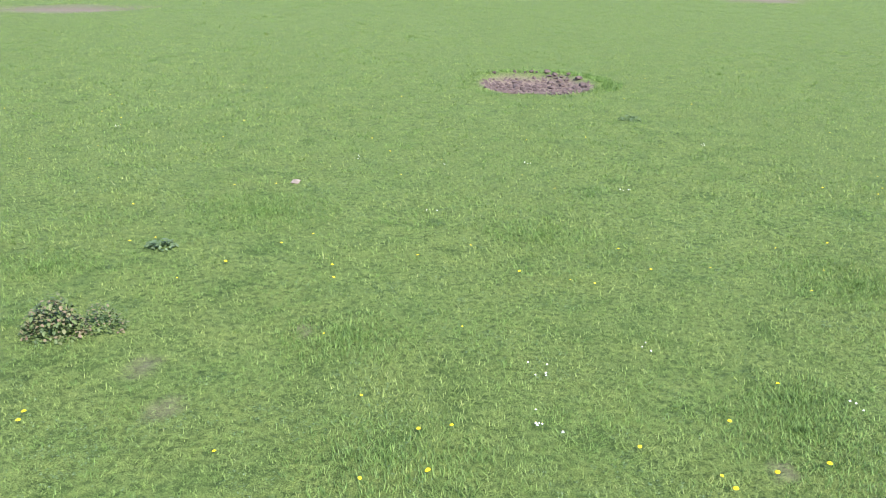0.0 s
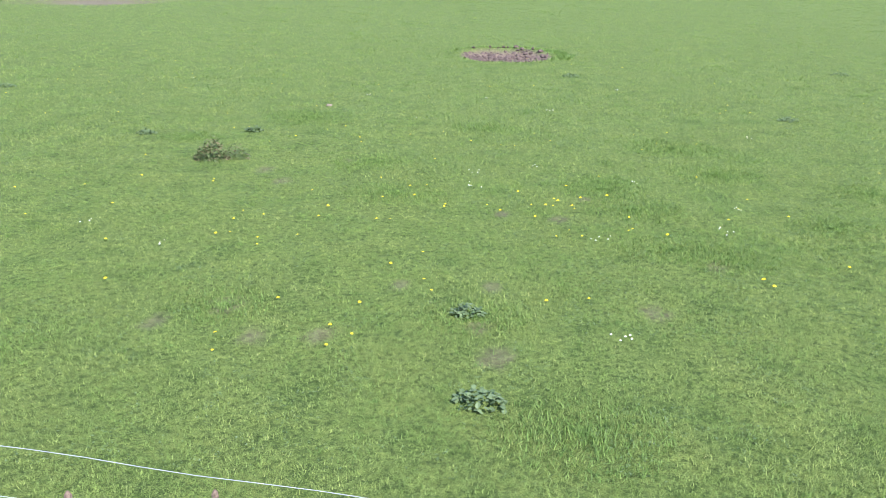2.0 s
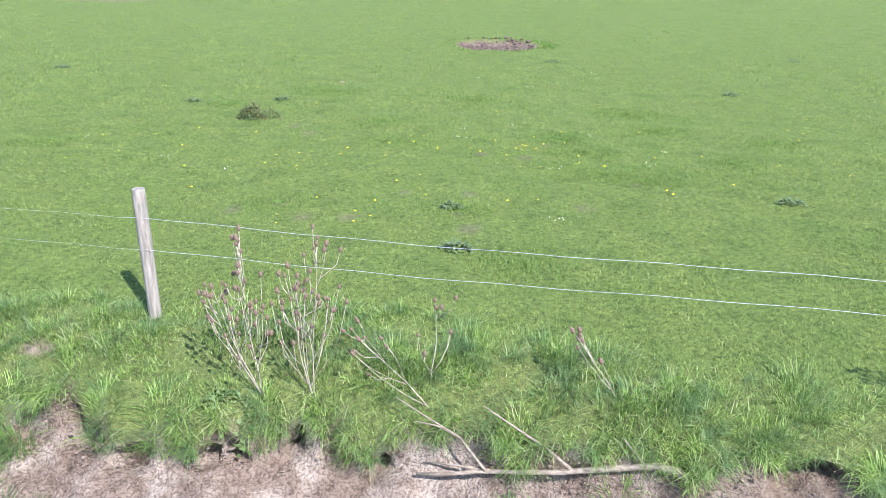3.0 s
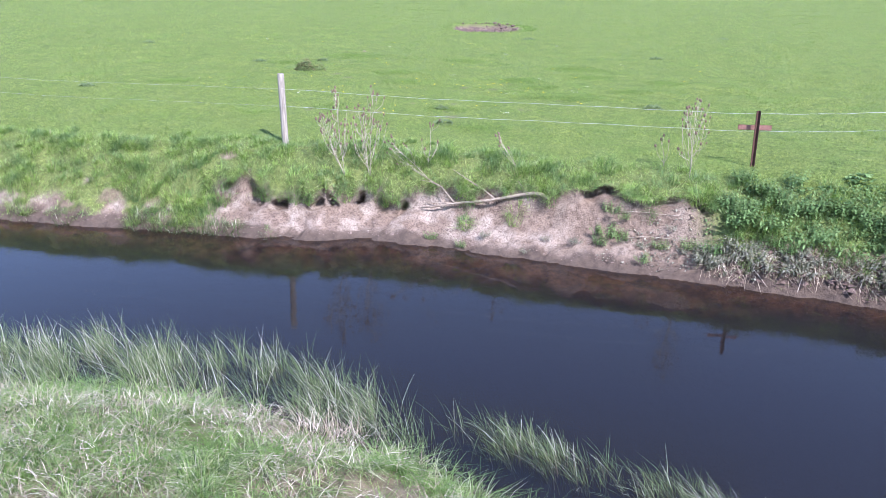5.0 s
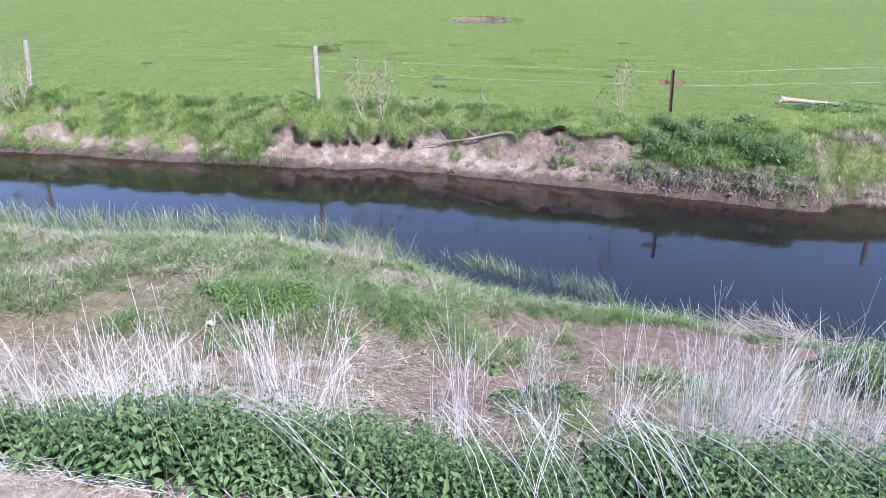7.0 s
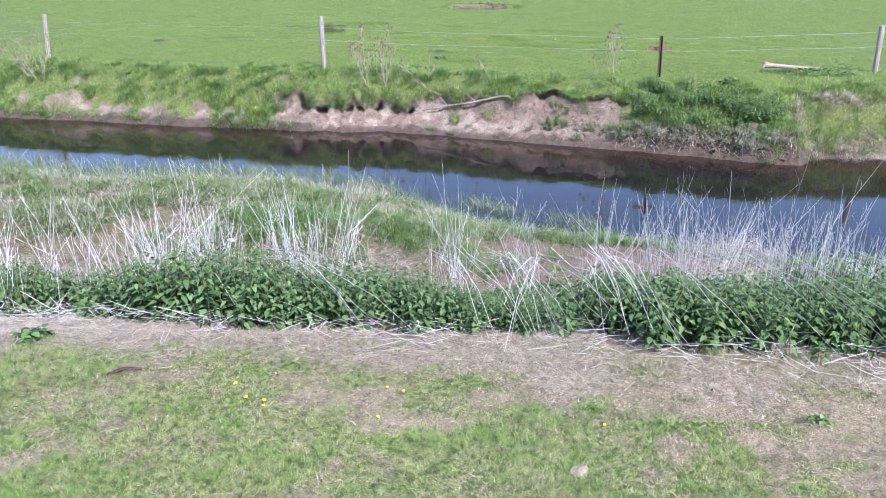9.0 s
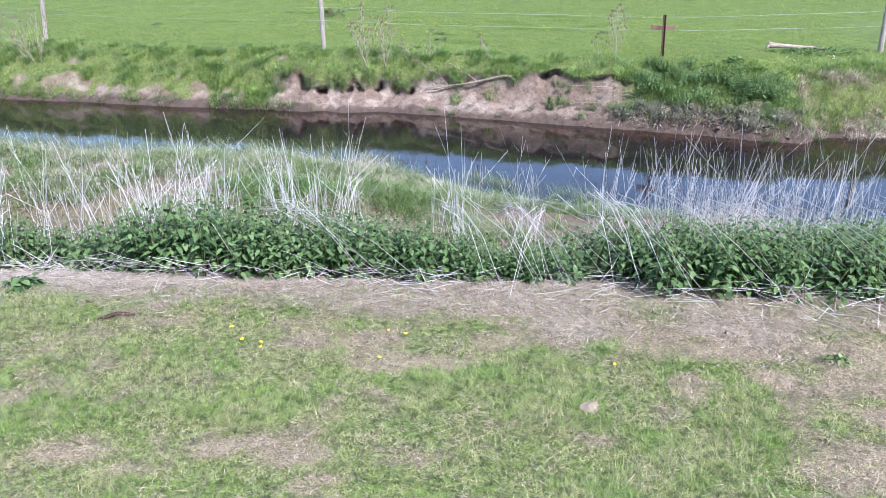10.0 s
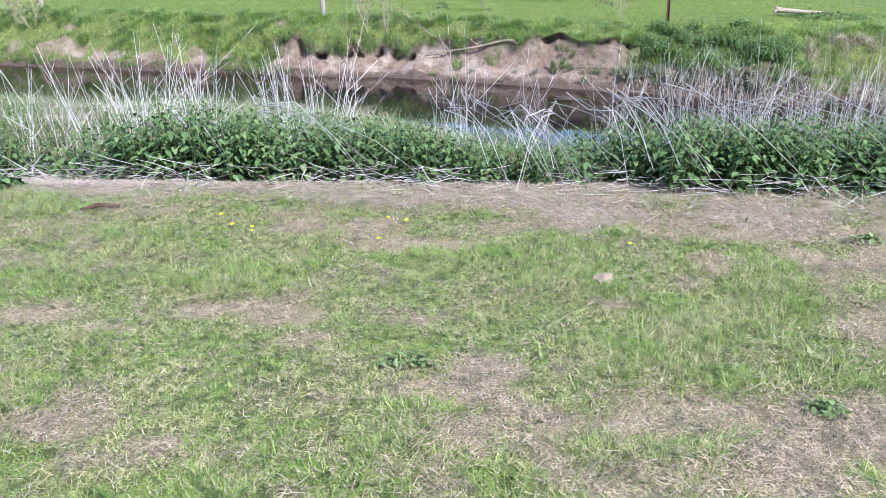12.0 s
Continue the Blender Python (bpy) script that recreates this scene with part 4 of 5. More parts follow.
# the patch on the berm
for _ in range(26):
    a, rr = random.uniform(0, 6.28), math.sqrt(random.random())
    nettle(1.4 + 0.75 * rr * math.cos(a), -10.12 + 0.42 * rr * math.sin(a), 4, random.uniform(0.6, 0.9), "young green nettle in the berm grass", "berm nettles")
for nx_, ny_ in ((1.2, -10.78), (1.35, -10.85), (2.41, -10.6), (2.5, -10.7), (1.05, -10.9), (0.9, -10.7)):
    nettle(nx_, ny_, 4, 0.55, "young green nettle in the berm grass", "berm nettles")
for _ in range(16):
    nettle(8.05 + random.uniform(-0.5, 0.7), -11.1 + random.uniform(-0.5, 0.5), random.randrange(4), random.uniform(0.75, 1.0), "dark green nettle at the end of the berm", "berm nettles")


# leafy growth spilling over the bank's jutting corner, silted towards the water
for _ in range(64):
    u, v = random.random(), random.gauss(0, 0.3)
    x = 7.3 + 2.85 * u + 0.4 * v
    y = max(-1.95 - 1.2 * u + 1.1 * v * (1 - 0.35 * u), float(far_line(x)) + 0.4)
    nettle(x, y, 5, random.uniform(0.55, 1.0), "bright green leafy nettle clump spilling over the bank", "bank nettles", 8.0, "bank_nettle")
for _ in range(46):
    x = random.uniform(6.6, 10.3)
    nettle(x, float(far_line(x)) + random.uniform(0.16, 0.5), 6, random.uniform(0.5, 1.0), "grey silt-covered leafy clump on the muddy bank face", "silted bank plants", 15.0, "silted_plant")


def leaf_bed(name, n, cx, cy, rx, ry, rise, leaf, mat, seed, label, category="plant", keep=None):
    """A mound of small leaves over the ground: a creeping plant that cannot be counted."""
    r = random.Random(seed)
    verts, faces = [], []
    for _ in range(n):
        a, rr = r.uniform(0, 6.2832), math.sqrt(r.random())
        x, y = cx + rx * rr * math.cos(a), cy + ry * rr * math.sin(a)
        if keep and r.random() > keep(x, y):
            continue
        top = rise * (1 - rr ** 2) * (0.6 + 0.8 * float(fnoise(x, y, 0.25, 3, 2)))
        z = float(terrain(x, y)) + 0.02 + top * r.uniform(0.35, 1.0)
        s = leaf * r.uniform(0.7, 1.3)
        leaf_faces(verts, faces, Vector((x - cx, y - cy, z)), r.uniform(0, 6.28), r.uniform(-0.8, 0.8), s, s * 0.8, r.uniform(0.0, 0.35), False)
    if n >= 1500 or name in ("ground_ivy", "silted_leaves"):
        ob = new(name, list_mesh(name, verts, faces, mat))
        ob.location = (cx, cy, 0)
        return tagged(ob, label, category)
    base = foot(cx, cy)
    ob = thing(name, base, label=label, category=category)
    part("foliage", list_mesh("foliage", [v - Vector((0, 0, base[2])) for v in verts], faces, mat), ob)["kind"] = "stuff"
    return ob


tagged(leaf_bed("ground_ivy", 1500, 8.4, -2.3, 1.5, 0.5, 0.14, 0.042, IVY, 1, "dense green creeping plant hanging over the bank edge"), kind="stuff")
tagged(leaf_bed("ground_ivy", 900, 9.5, -3.15, 0.75, 0.4, 0.16, 0.04, IVY, 2, "dense green creeping plant spilling to the water"), kind="stuff")
tagged(leaf_bed("ground_ivy", 700, 11.4, -0.85, 1.1, 0.35, 0.14, 0.05, IVY, 3, "dark green leafy growth round the pale log"), kind="stuff")
tagged(leaf_bed("silted_leaves", 3000, 8.6, -3.3, 1.9, 0.75, 0.1, 0.035, SILTED, 18, "grey silt-covered leaves on the muddy bank face", "plant", lambda x, y: step(0.05, 0.12, y - far_line(x)) * step(0.55, 0.3, y - far_line(x)) * step(0.45, 0.6, fnoise(x, y, 0.25, 3, 3))), kind="stuff")
tagged(leaf_bed("silted_leaves", 1100, 6.3, -2.55, 1.0, 0.5, 0.08, 0.03, SILTED, 19, "grey silt-covered weeds on the bare bank", "plant", lambda x, y: step(0.05, 0.12, y - far_line(x)) * step(0.42, 0.58, fnoise(x, y, 0.25, 5, 3))), kind="stuff")
leaf_bed("bramble_bush", 950, -1.6, 9.12, 0.29, 0.22, 0.38, 0.036, BRAMBLE, 4, "small dark bramble bush with reddish dry leaves in the pasture", "bush")
leaf_bed("bramble_bush", 300, -1.22, 9.25, 0.22, 0.18, 0.3, 0.03, BRAMBLE, 5, "small browned bramble bush in the pasture", "bush")
for dx, dy, k in ((0, 0, 0.8), (0.16, -0.1, 0.65), (-0.14, -0.12, 0.6), (0.05, 0.16, 0.7), (0.22, 0.1, 0.55), (-0.18, 0.06, 0.5)):
    nettle(5.55 + dx, -2.05 + dy, 7, k, "bushy light green weed on the bare bank", "bank weeds", 0.0, "leafy_weed")
for x, y, k, v in ((2.74, -1.66, 0.5, 7), (3.24, -1.9, 0.45, 7), (3.6, -1.84, 0.5, 6), (6.3, -2.34, 0.6, 7), (6.7, -2.5, 0.65, 7), (6.05, -2.3, 0.5, 6), (4.6, -1.95, 0.4, 6), (5.05, -2.15, 0.5, 6), (6.0, -2.6, 0.5, 7), (4.25, -2.15, 0.35, 6), (6.5, -2.2, 0.45, 6)):
    nettle(x, y, v, k, "small green weed on the bare bank" if v == 7 else "small silted grey green weed on the bare bank", "bank weeds", 0.0, "leafy_weed")
leaf_bed("dock", 80, 9.34, -1.8, 0.2, 0.14, 0.14, 0.06, IVY, 23, "broad-leaved green dock on the bank top", "weed")
leaf_bed("leafy_weed", 140, 0.92, -0.9, 0.2, 0.12, 0.12, 0.05, WEED, 9, "green weed at the teasel's foot", "weed")
leaf_bed("leafy_weed", 480, 4.45, -11.72, 0.5, 0.3, 0.2, 0.042, NETTLE, 10, "dark green leafy weed patch on the silt", "weed")
leaf_bed("leafy_weed", 380, 5.75, -11.25, 0.5, 0.26, 0.2, 0.04, WEED, 11, "green leafy weed among straw on the berm", "weed")
leaf_bed("bramble_bush", 2000, 8.05, -10.9, 0.85, 0.55, 0.42, 0.038, NETTLE, 17, "dark tangled bramble at the end of the berm", "bush")
leaf_bed("leafy_weed", 50, 4.0, -11.05, 0.1, 0.08, 0.1, 0.05, WEED, 12, "small light green weed on the silt", "weed")
leaf_bed("dock", 60, 0.86, -14.8, 0.14, 0.1, 0.1, 0.06, NETTLE, 13, "dark green dock at the lawn's edge", "weed")
leaf_bed("dock", 90, 3.6, -16.96, 0.1, 0.06, 0.03, 0.022, WEED, 14, "light green low weed in the lawn", "weed")
leaf_bed("dock", 70, 4.93, -17.24, 0.07, 0.05, 0.04, 0.022, WEED, 15, "grey green low weed in the lawn", "weed")
leaf_bed("dock", 60, 5.75, -15.7, 0.07, 0.05, 0.05, 0.025, WEED, 16, "dark green weed in the lawn", "weed")


def thistle(x, y, size, seed):
    ob = leaf_bed("thistle", 110, x, y, 0.38 * size, 0.28 * size, 0.09, 0.045, THISTLE, seed + 40, "low grey green thistle rosette in the pasture", "thistle")
    ob["group"] = "thistles in the pasture"


for i, (x, y, s) in enumerate([(-1.51, 11.36, 0.5), (2.76, 1.97, 0.55), (2.65, 3.55, 0.4), (7.4, 4.18, 0.55), (-3.4, 10.9, 0.5), (-6.3, 5.5, 0.5), (9.5, 14.0, 0.6), (-9.0, 16.0, 0.6), (5.5, 20.5, 0.7), (14.0, 22.0, 0.8)]):
    thistle(x, y, s, i)


# ---- flowers ----
def disc_flower(name, petals, r_in, r_out, lift, mat):
    verts, faces = [], []
    for ring, (r, z, n) in enumerate(((r_out, lift, petals), (r_out * 0.65, lift + 0.008, petals - 3))):
        for k in range(n):
            a, w = k * 6.2832 / n + ring * 0.3, 2.6 / n
            b = len(verts)
            verts += [Vector((r_in * math.cos(a), r_in * math.sin(a), z + 0.004)), Vector((r * math.cos(a - w), r * math.sin(a - w), z)), Vector((r * 1.05 * math.cos(a), r * 1.05 * math.sin(a), z - 0.002)), Vector((r * math.cos(a + w), r * math.sin(a + w), z))]
            faces += [(b, b + 1, b + 2), (b, b + 2, b + 3)]
    return list_mesh(name, verts, faces, mat)


DANDY, DAISY = disc_flower("flower_head", 14, 0.0, 0.021, 0.06, PETAL_Y), disc_flower("flower_head", 12, 0.003, 0.012, 0.05, PETAL_W)
EYE = disc_flower("eye", 7, 0.0, 0.004, 0.056, PETAL_Y)
STALKLET = tube_mesh("stalk", [[(0, 0, -0.02, 0.0018), (0.004, 0, 0.03, 0.0016), (0, 0, 0.06, 0.0015)]], STEM, 4)


def dandelion(x, y, s=1.0):
    ob = thing("dandelion", foot(x, y), label="yellow dandelion in short grass", category="flower", group="dandelions")
    ob.matrix_basis = pose(*foot(x, y), random.uniform(-15, 15), random.uniform(-15, 15), random.uniform(0, 360)) @ Matrix.Scale(s, 4)
    part("stalk", STALKLET, ob)
    part("flower_head", DANDY, ob)


def daisy(x, y, s=1.0):
    ob = thing("daisy", foot(x, y), label="white daisy in short grass", category="flower", group="daisies")
    ob.matrix_basis = pose(*foot(x, y), random.uniform(-15, 15), random.uniform(-15, 15), random.uniform(0, 360)) @ Matrix.Scale(s, 4)
    part("stalk", STALKLET, ob)
    part("flower_head", DAISY, ob)
    part("eye", EYE, ob)


random.seed(11)
for x, y in [(1.49, 11.32), (4.09, 11.18), (-0.62, 10.92), (-0.86, 14.17), (1.47, 6.21), (1.63, 6.25), (1.41, 7.24), (2.0, 7.89), (2.3, 6.96), (1.87, 7.34), (0.39, 7.45), (-1.13, 7.8), (0.74, 6.73), (0.72, 6.23), (-0.32, 6.42), (-0.02, 6.31), (0.6, 5.54), (-0.38, 5.51), (-0.24, 5.57), (0.14, 5.43), (3.87, 7.3), (3.78, 7.1), (3.81, 7.46), (4.04, 7.08), (4.05, 6.96), (3.49, 7.09), (3.49, 6.55), (3.67, 7.09), (4.21, 7.51), (4.59, 7.62), (3.89, 6.04), (3.69, 5.79), (4.01, 5.83), (4.67, 6.12), (5.07, 5.94), (3.33, 7.75), (4.63, 8.72), (2.63, 10.94), (3.17, 10.8), (5.71, 10.76), (4.07, 8.13), (2.87, 7.04), (3.04, 6.78), (0.57, 10.92), (0.17, 11.91)]:
    dandelion(x, y, random.uniform(0.6, 0.95))
for x, y in [(-1.12, 7.7), (-2.11, 6.56), (-1.05, 4.03), (0.44, 2.9), (0.5, 2.61), (1.41, 3.12), (1.62, 2.98), (1.44, 2.78), (2.19, 4.3), (2.27, 4.03), (3.42, 3.84), (3.84, 3.95), (1.79, 4.71), (2.29, 6.87), (0.81, 3.67), (5.76, 4.53), (5.8, 4.37), (6.89, 6.91), (4.63, 6.05), (6.03, 6.67), (1.6, 3.65)]:
    dandelion(x, y, random.uniform(0.6, 0.95))
for _ in range(110):
    y = 5.0 + 22 * random.random() ** 1.2
    x = 2.5 + random.uniform(-1, 1) * (4.5 + y * 0.45)
    dandelion(x, y, random.uniform(0.5, 0.85))
for cx, cy, n in ((2.68, 8.75, 5), (2.65, 8.0, 6), (4.12, 3.1, 5), (3.7, 9.3, 3), (4.22, 5.8, 5), (6.29, 7.17, 4), (5.86, 6.2, 5), (-2.07, 5.73, 3), (1.69, 15.7, 2), (5.13, 8.5, 3), (0.1, 16, 5), (4.4, 14.5, 4), (8, 12, 4), (-4, 7, 3), (-0.9, 5.2, 3), (1.5, 13, 3), (3.0, 16, 4), (6.5, 18, 5), (-5, 18, 5), (10.6, -1.6, 7), (11.6, -1.4, 7)):
    for _ in range(n):
        daisy(cx + random.gauss(0, 0.06), cy + random.gauss(0, 0.08), random.uniform(0.65, 1.0))
for x, y in ((2.56, -15.57), (2.66, -15.6), (2.68, -15.64), (3.35, -15.43), (3.46, -15.46), (3.34, -15.74), (4.58, -15.77), (2.45, -15.42), (3.2, -1.2), (1.1, -0.92)):
    dandelion(x, y, random.uniform(0.42, 0.58))


# ---- stones, clods, loose things ----
def lump(name, x, y, size, mat, seed, label, category, sink=0.3):
    r = random.Random(seed)
    bm = bmesh.new()
    bmesh.ops.create_icosphere(bm, subdivisions=2, radius=1.0)
    for v in bm.verts:
        n = noise.noise(v.co * 1.3 + Vector((seed, 0, 0))) * 0.35 + noise.noise(v.co * 3.1 + Vector((0, seed, 0))) * 0.16
        v.co *= 1 + n
        v.co = Vector((v.co.x * size[0], v.co.y * size[1], v.co.z * size[2]))
    me = bpy.data.meshes.new(name)
    bm.to_mesh(me)
    bm.free()
    me.materials.append(mat)
    ob = new(name, me)
    z = foot(x, y)[2] + size[2] * (1 - sink) - size[2] * 0.3
    ob.matrix_basis = pose(x, y, z, 0, 0, r.uniform(0, 360))
    return tagged(ob, label, category)


lump("stone", 4.4, -16.18, (0.06, 0.045, 0.022), STONE, 1, "pale flat stone lying in the lawn", "stone")
lump("clod", 2.74, -14.93, (0.03, 0.025, 0.022), CLOD, 2, "small dark earth clod in cut straw", "clod")
lump("stone", -0.62, 14.4, (0.13, 0.07, 0.025), STONE, 3, "pale flat stone in the pasture", "stone")
random.seed(21)
for k in range(70):
    a, rr = random.uniform(0, 6.28), math.sqrt(random.random())
    s = random.uniform(0.04, 0.12)
    lump("clod", 3.75 + 1.55 * rr * math.cos(a), 25.6 + 1.75 * rr * math.sin(a), (s, s * 0.8, s * 0.6), DARK_CLOD, k, "reddish brown earth clod in the scraped hollow", "clod")["group"] = "clods in the hollow"
stick = thing("stick", foot(1.7, -15.27), label="short dark bent stick on the lawn's edge", category="stick")
part("wood", tube_mesh("wood", [[(-0.09, -0.05, 0.01, 0.012), (0.0, 0.0, 0.03, 0.012), (0.1, 0.03, 0.015, 0.008)]], RUST, 6), stick)

# ---- grasses and straw, what nobody could count ----
def tall_patch(x, y):
    return step(0.53, 0.68, fnoise(x, y, 1.5, 6, 3))


def pasture(y0, y1, reach):
    """Grazed turf in small tufts; further off a blade stands for several."""
    def spread(x, y):
        return np.hypot(np.maximum(0, np.abs(x - 2.5) - 5), np.maximum(0, y - 6))

    def density(r):
        grow = 1 + r / 7
        return 3600 / (grow * np.minimum(grow, 2.2) ** 0.6 * (1 + r / 6))

    top = density(max(0, y0 - 6))
    n = int(top * (y1 - y0) * 2 * reach)

    def ok(x, y):
        k = (1 - soil_mask(x, y)) * (1 - scrape_mask(x, y)) * (1 - 0.85 * spot_mask(x, y)) * step(1.3, 1.9, y - far_line(x)) * density(spread(x, y)) / top
        return k * (0.4 + 0.6 * step(0.3, 0.54, fnoise(x, y, 0.07, 1, 2)))
    p = scatter(n, 2.5 - reach, 2.5 + reach, y0, y1, ok)
    x, y = p[:, 0], p[:, 1]
    grow = 1 + spread(x, y) / 7
    h = 0.032 * rng.uniform(0.45, 1.15, len(p)) * (1 + 0.6 * tall_patch(x, y)) * (0.45 + 1.1 * fnoise(x, y, 0.07, 1, 2)) * np.minimum(grow, 2.2) ** 0.6
    az = rng.random(len(p)) * 6.283
    return p, h, 0.0038 * (1 + 0.05 * spread(x, y) / 6) * grow * rng.uniform(0.6, 1.4, len(p)), az


turf = [pasture(y0, y1, reach) for y0, y1, reach in ((-2.5, 2, 11), (2, 6, 12), (6, 8, 13), (8, 11, 14), (11, 15, 17), (15, 20, 24), (20, 27, 28), (27, 37, 33), (37, 52, 42), (52, 72, 54), (72, 105, 72))]
p, h, w, az = (np.concatenate(a) for a in zip(*turf))
blades("pasture_grass", p, h, w, PASTURE, (0.35, 1.3), 1, az, 0.3, label="short grazed green pasture grass", category="grass")


# lush dark patches, and taller growth round the scraped hollow
lush = []
for cx, cy, r, k in ((4.6, 8.1, 0.45, 1), (4.9, 7.1, 0.5, 1), (1.58, 7.5, 0.5, 0.8), (6.6, 9.2, 0.5, 1), (1.0, 9.3, 0.45, 0.8), (2.95, 12.3, 0.5, 0.7), (6.35, 11.1, 0.6, 0.9), (-0.7, 12.9, 0.7, 0.8), (2.7, 3.5, 0.35, 1), (4.75, 8.6, 0.3, 1), (0.31, 3.55, 0.35, 0.8), (5.0, 5.5, 0.4, 0.9), (5.6, 5.2, 0.4, 1), (3.5, 1.6, 0.45, 1.0), (7.3, 6.5, 0.4, 0.9), (-2.5, 10.7, 0.4, 0.9), (-4.6, 6.6, 0.4, 0.9), (8.6, 8.2, 0.4, 0.9)):
    n = int(3000 * r * r * 3.1 * k)
    a, rr = rng.random(n) * 6.283, rng.random(n) ** 0.95 * r * 1.25
    lush.append(np.stack([cx + rr * np.cos(a) * 1.2, cy + rr * np.sin(a)], 1))
a = rng.random(9000) * 6.283
rr = rng.uniform(1.0, 1.35, 9000) + 0.5 * (fnoise(np.cos(a) * 2, np.sin(a) * 2, 0.8, 3) - 0.4)
rim = np.stack([3.75 + 1.65 * rr * np.cos(a), 25.6 + 1.9 * rr * np.sin(a)], 1)[rng.random(9000) < 0.05 + 0.95 * step(0.0, 0.7, np.cos(a - 0.9))]
xy = np.concatenate(lush + [rim])
p = np.stack([xy[:, 0], xy[:, 1], terrain(xy[:, 0], xy[:, 1])], 1)
big = p[:, 1] > 20
blades("lush_grass", p, np.where(big, 0.13, 0.06) * rng.uniform(0.5, 1.2, len(p)), np.where(big, 0.02, 0.008) * rng.uniform(0.6, 1.3, len(p)), LUSH, (0.3, 1.3), 1, None, 0.3, label="taller dark green grass patches in the pasture", category="grass")


# darker tufts all over the pasture, and patches of small round leaves
x = np.concatenate([rng.uniform(-8, 14, 900), rng.uniform(-26, 36, 2300), rng.uniform(-55, 75, 1600)])
y = np.concatenate([rng.uniform(0.5, 14, 900), rng.uniform(12, 42, 2300), rng.uniform(38, 105, 1600)])
size = np.where(y < 14, 0.055, np.where(y < 42, 0.13, 0.26)) * rng.gamma(3.0, 0.33, len(x))
i = np.repeat(np.arange(len(x)), 18)
a, rr = rng.random(len(i)) * 6.283, np.sqrt(rng.random(len(i)))
px, py = x[i] + rr * size[i] * 1.7 * np.cos(a), y[i] + rr * size[i] * np.sin(a)
keep = (scrape_mask(px, py) < 0.5) & (py > far_line(px) + 1.6)
p, i = np.stack([px, py, terrain(px, py)], 1)[keep], i[keep]
blades("pasture_tufts", p, np.minimum(0.045 + 0.25 * size[i], 0.12) * rng.uniform(0.5, 1.2, len(p)), np.where(p[:, 1] < 14, 0.006, np.where(p[:, 1] < 42, 0.014, 0.03)) * rng.uniform(0.6, 1.3, len(p)), LUSH, (0.3, 1.2), 1, None, 0.3, label="darker green grass tufts in the grazed pasture", category="grass")
p = scatter(150000, -5, 9.5, 1.0, 16, lambda x, y: step(0.52, 0.66, fnoise(x, y, 0.5, 2, 3)) * step(0.4, 0.6, fnoise(x, y, 0.09, 5, 2)) * (1 - spot_mask(x, y)))
p[:, 2] += rng.uniform(0.004, 0.03, len(p))
blades("clover_leaves", p, rng.uniform(0.006, 0.013, len(p)), rng.uniform(0.008, 0.016, len(p)), CLOVER, (0.8, 1.8), 1, None, 0.3, label="low grey green clover leaves in the pasture", category="clover")


def fringe(x, y):
    """Where the bank is grassed: from the turf's edge to the fence."""
    d = y - far_line(x)
    return (1 - soil_mask(x, y)) * step(0.02, 0.2, d) * step(2.1, 1.5, d)


p = scatter(430000, -9, 14.5, -4.2, 2.2, fringe)
p[:, 1] += lip(p[:, 0], p[:, 1])
h = (0.045 + 0.08 * step(0.4, 0.65, fnoise(p[:, 0], p[:, 1], 0.3, 2))) * rng.uniform(0.5, 1.2, len(p))
blades("bank_grass", p, h, 0.0055 * rng.uniform(0.6, 1.4, len(p)), TUSSOCK, (0.3, 1.5), 1, None, 0.4, label="green grass on the stream bank", category="grass")


def clumps(name, roots, per, radius, tall, width, mat, label, out=(0.35, 1.3), segs=2, lean_to=None):
    """Tussocks: blades that fan outwards from each root."""
    n = len(roots)
    size = rng.uniform(0.55, 1.25, n)
    i = np.repeat(np.arange(n), per)
    a = rng.random(len(i)) * 6.283
    rr = np.sqrt(rng.random(len(i))) * radius * size[i]
    x, y = roots[i, 0] + rr * np.cos(a), roots[i, 1] + rr * np.sin(a)
    az = a + rng.normal(0, 0.6, len(i))
    if lean_to is not None:
        az = np.where(rng.random(len(i)) < 0.5, rng.normal(lean_to, 0.6, len(i)), az)
    q = np.stack([x, y + lip(x, y), terrain(x, y) - 0.01], 1)
    return blades(name, q, tall * size[i] * rng.uniform(0.5, 1.1, len(i)), width * rng.uniform(0.6, 1.4, len(i)), mat, out, segs, az, 0.5, label=label, category="grass")


roots = scatter(3200, -9, 14.5, -4.2, 1.8, lambda x, y: fringe(x, y) * (1 - 0.9 * near_hole(x) * step(0.2, 0.1, y - far_line(x) - turf_edge(x))) * (0.25 + 0.75 * step(0.4, 0.6, fnoise(x, y, 0.6, 3))))
clumps("bank_tussocks", roots, 112, 0.13, 0.25, 0.0052, TUSSOCK, "lush green grass tussocks on the stream bank", lean_to=-1.57)
x = rng.uniform(-1.3, 7.6, 15000)
d = turf_edge(x) + np.abs(rng.normal(0, 0.07, len(x))) - 0.02
y = far_line(x) + d
p = np.stack([x, y + lip(x, y), terrain(x, y) - 0.01], 1)[rng.random(len(x)) < (1 - 0.9 * near_hole(x)) * (0.25 + 0.75 * step(0.42, 0.58, fnoise(x, x * 0, 0.16, 6, 2)))]
blades("turf_edge", p, rng.uniform(0.08, 0.22, len(p)), 0.0045 * rng.uniform(0.6, 1.4, len(p)), TUSSOCK, (0.6, 1.6), 3, rng.normal(-1.57, 0.7, len(p)), 0.75, label="green grass hanging over the eroded bank edge", category="grass")


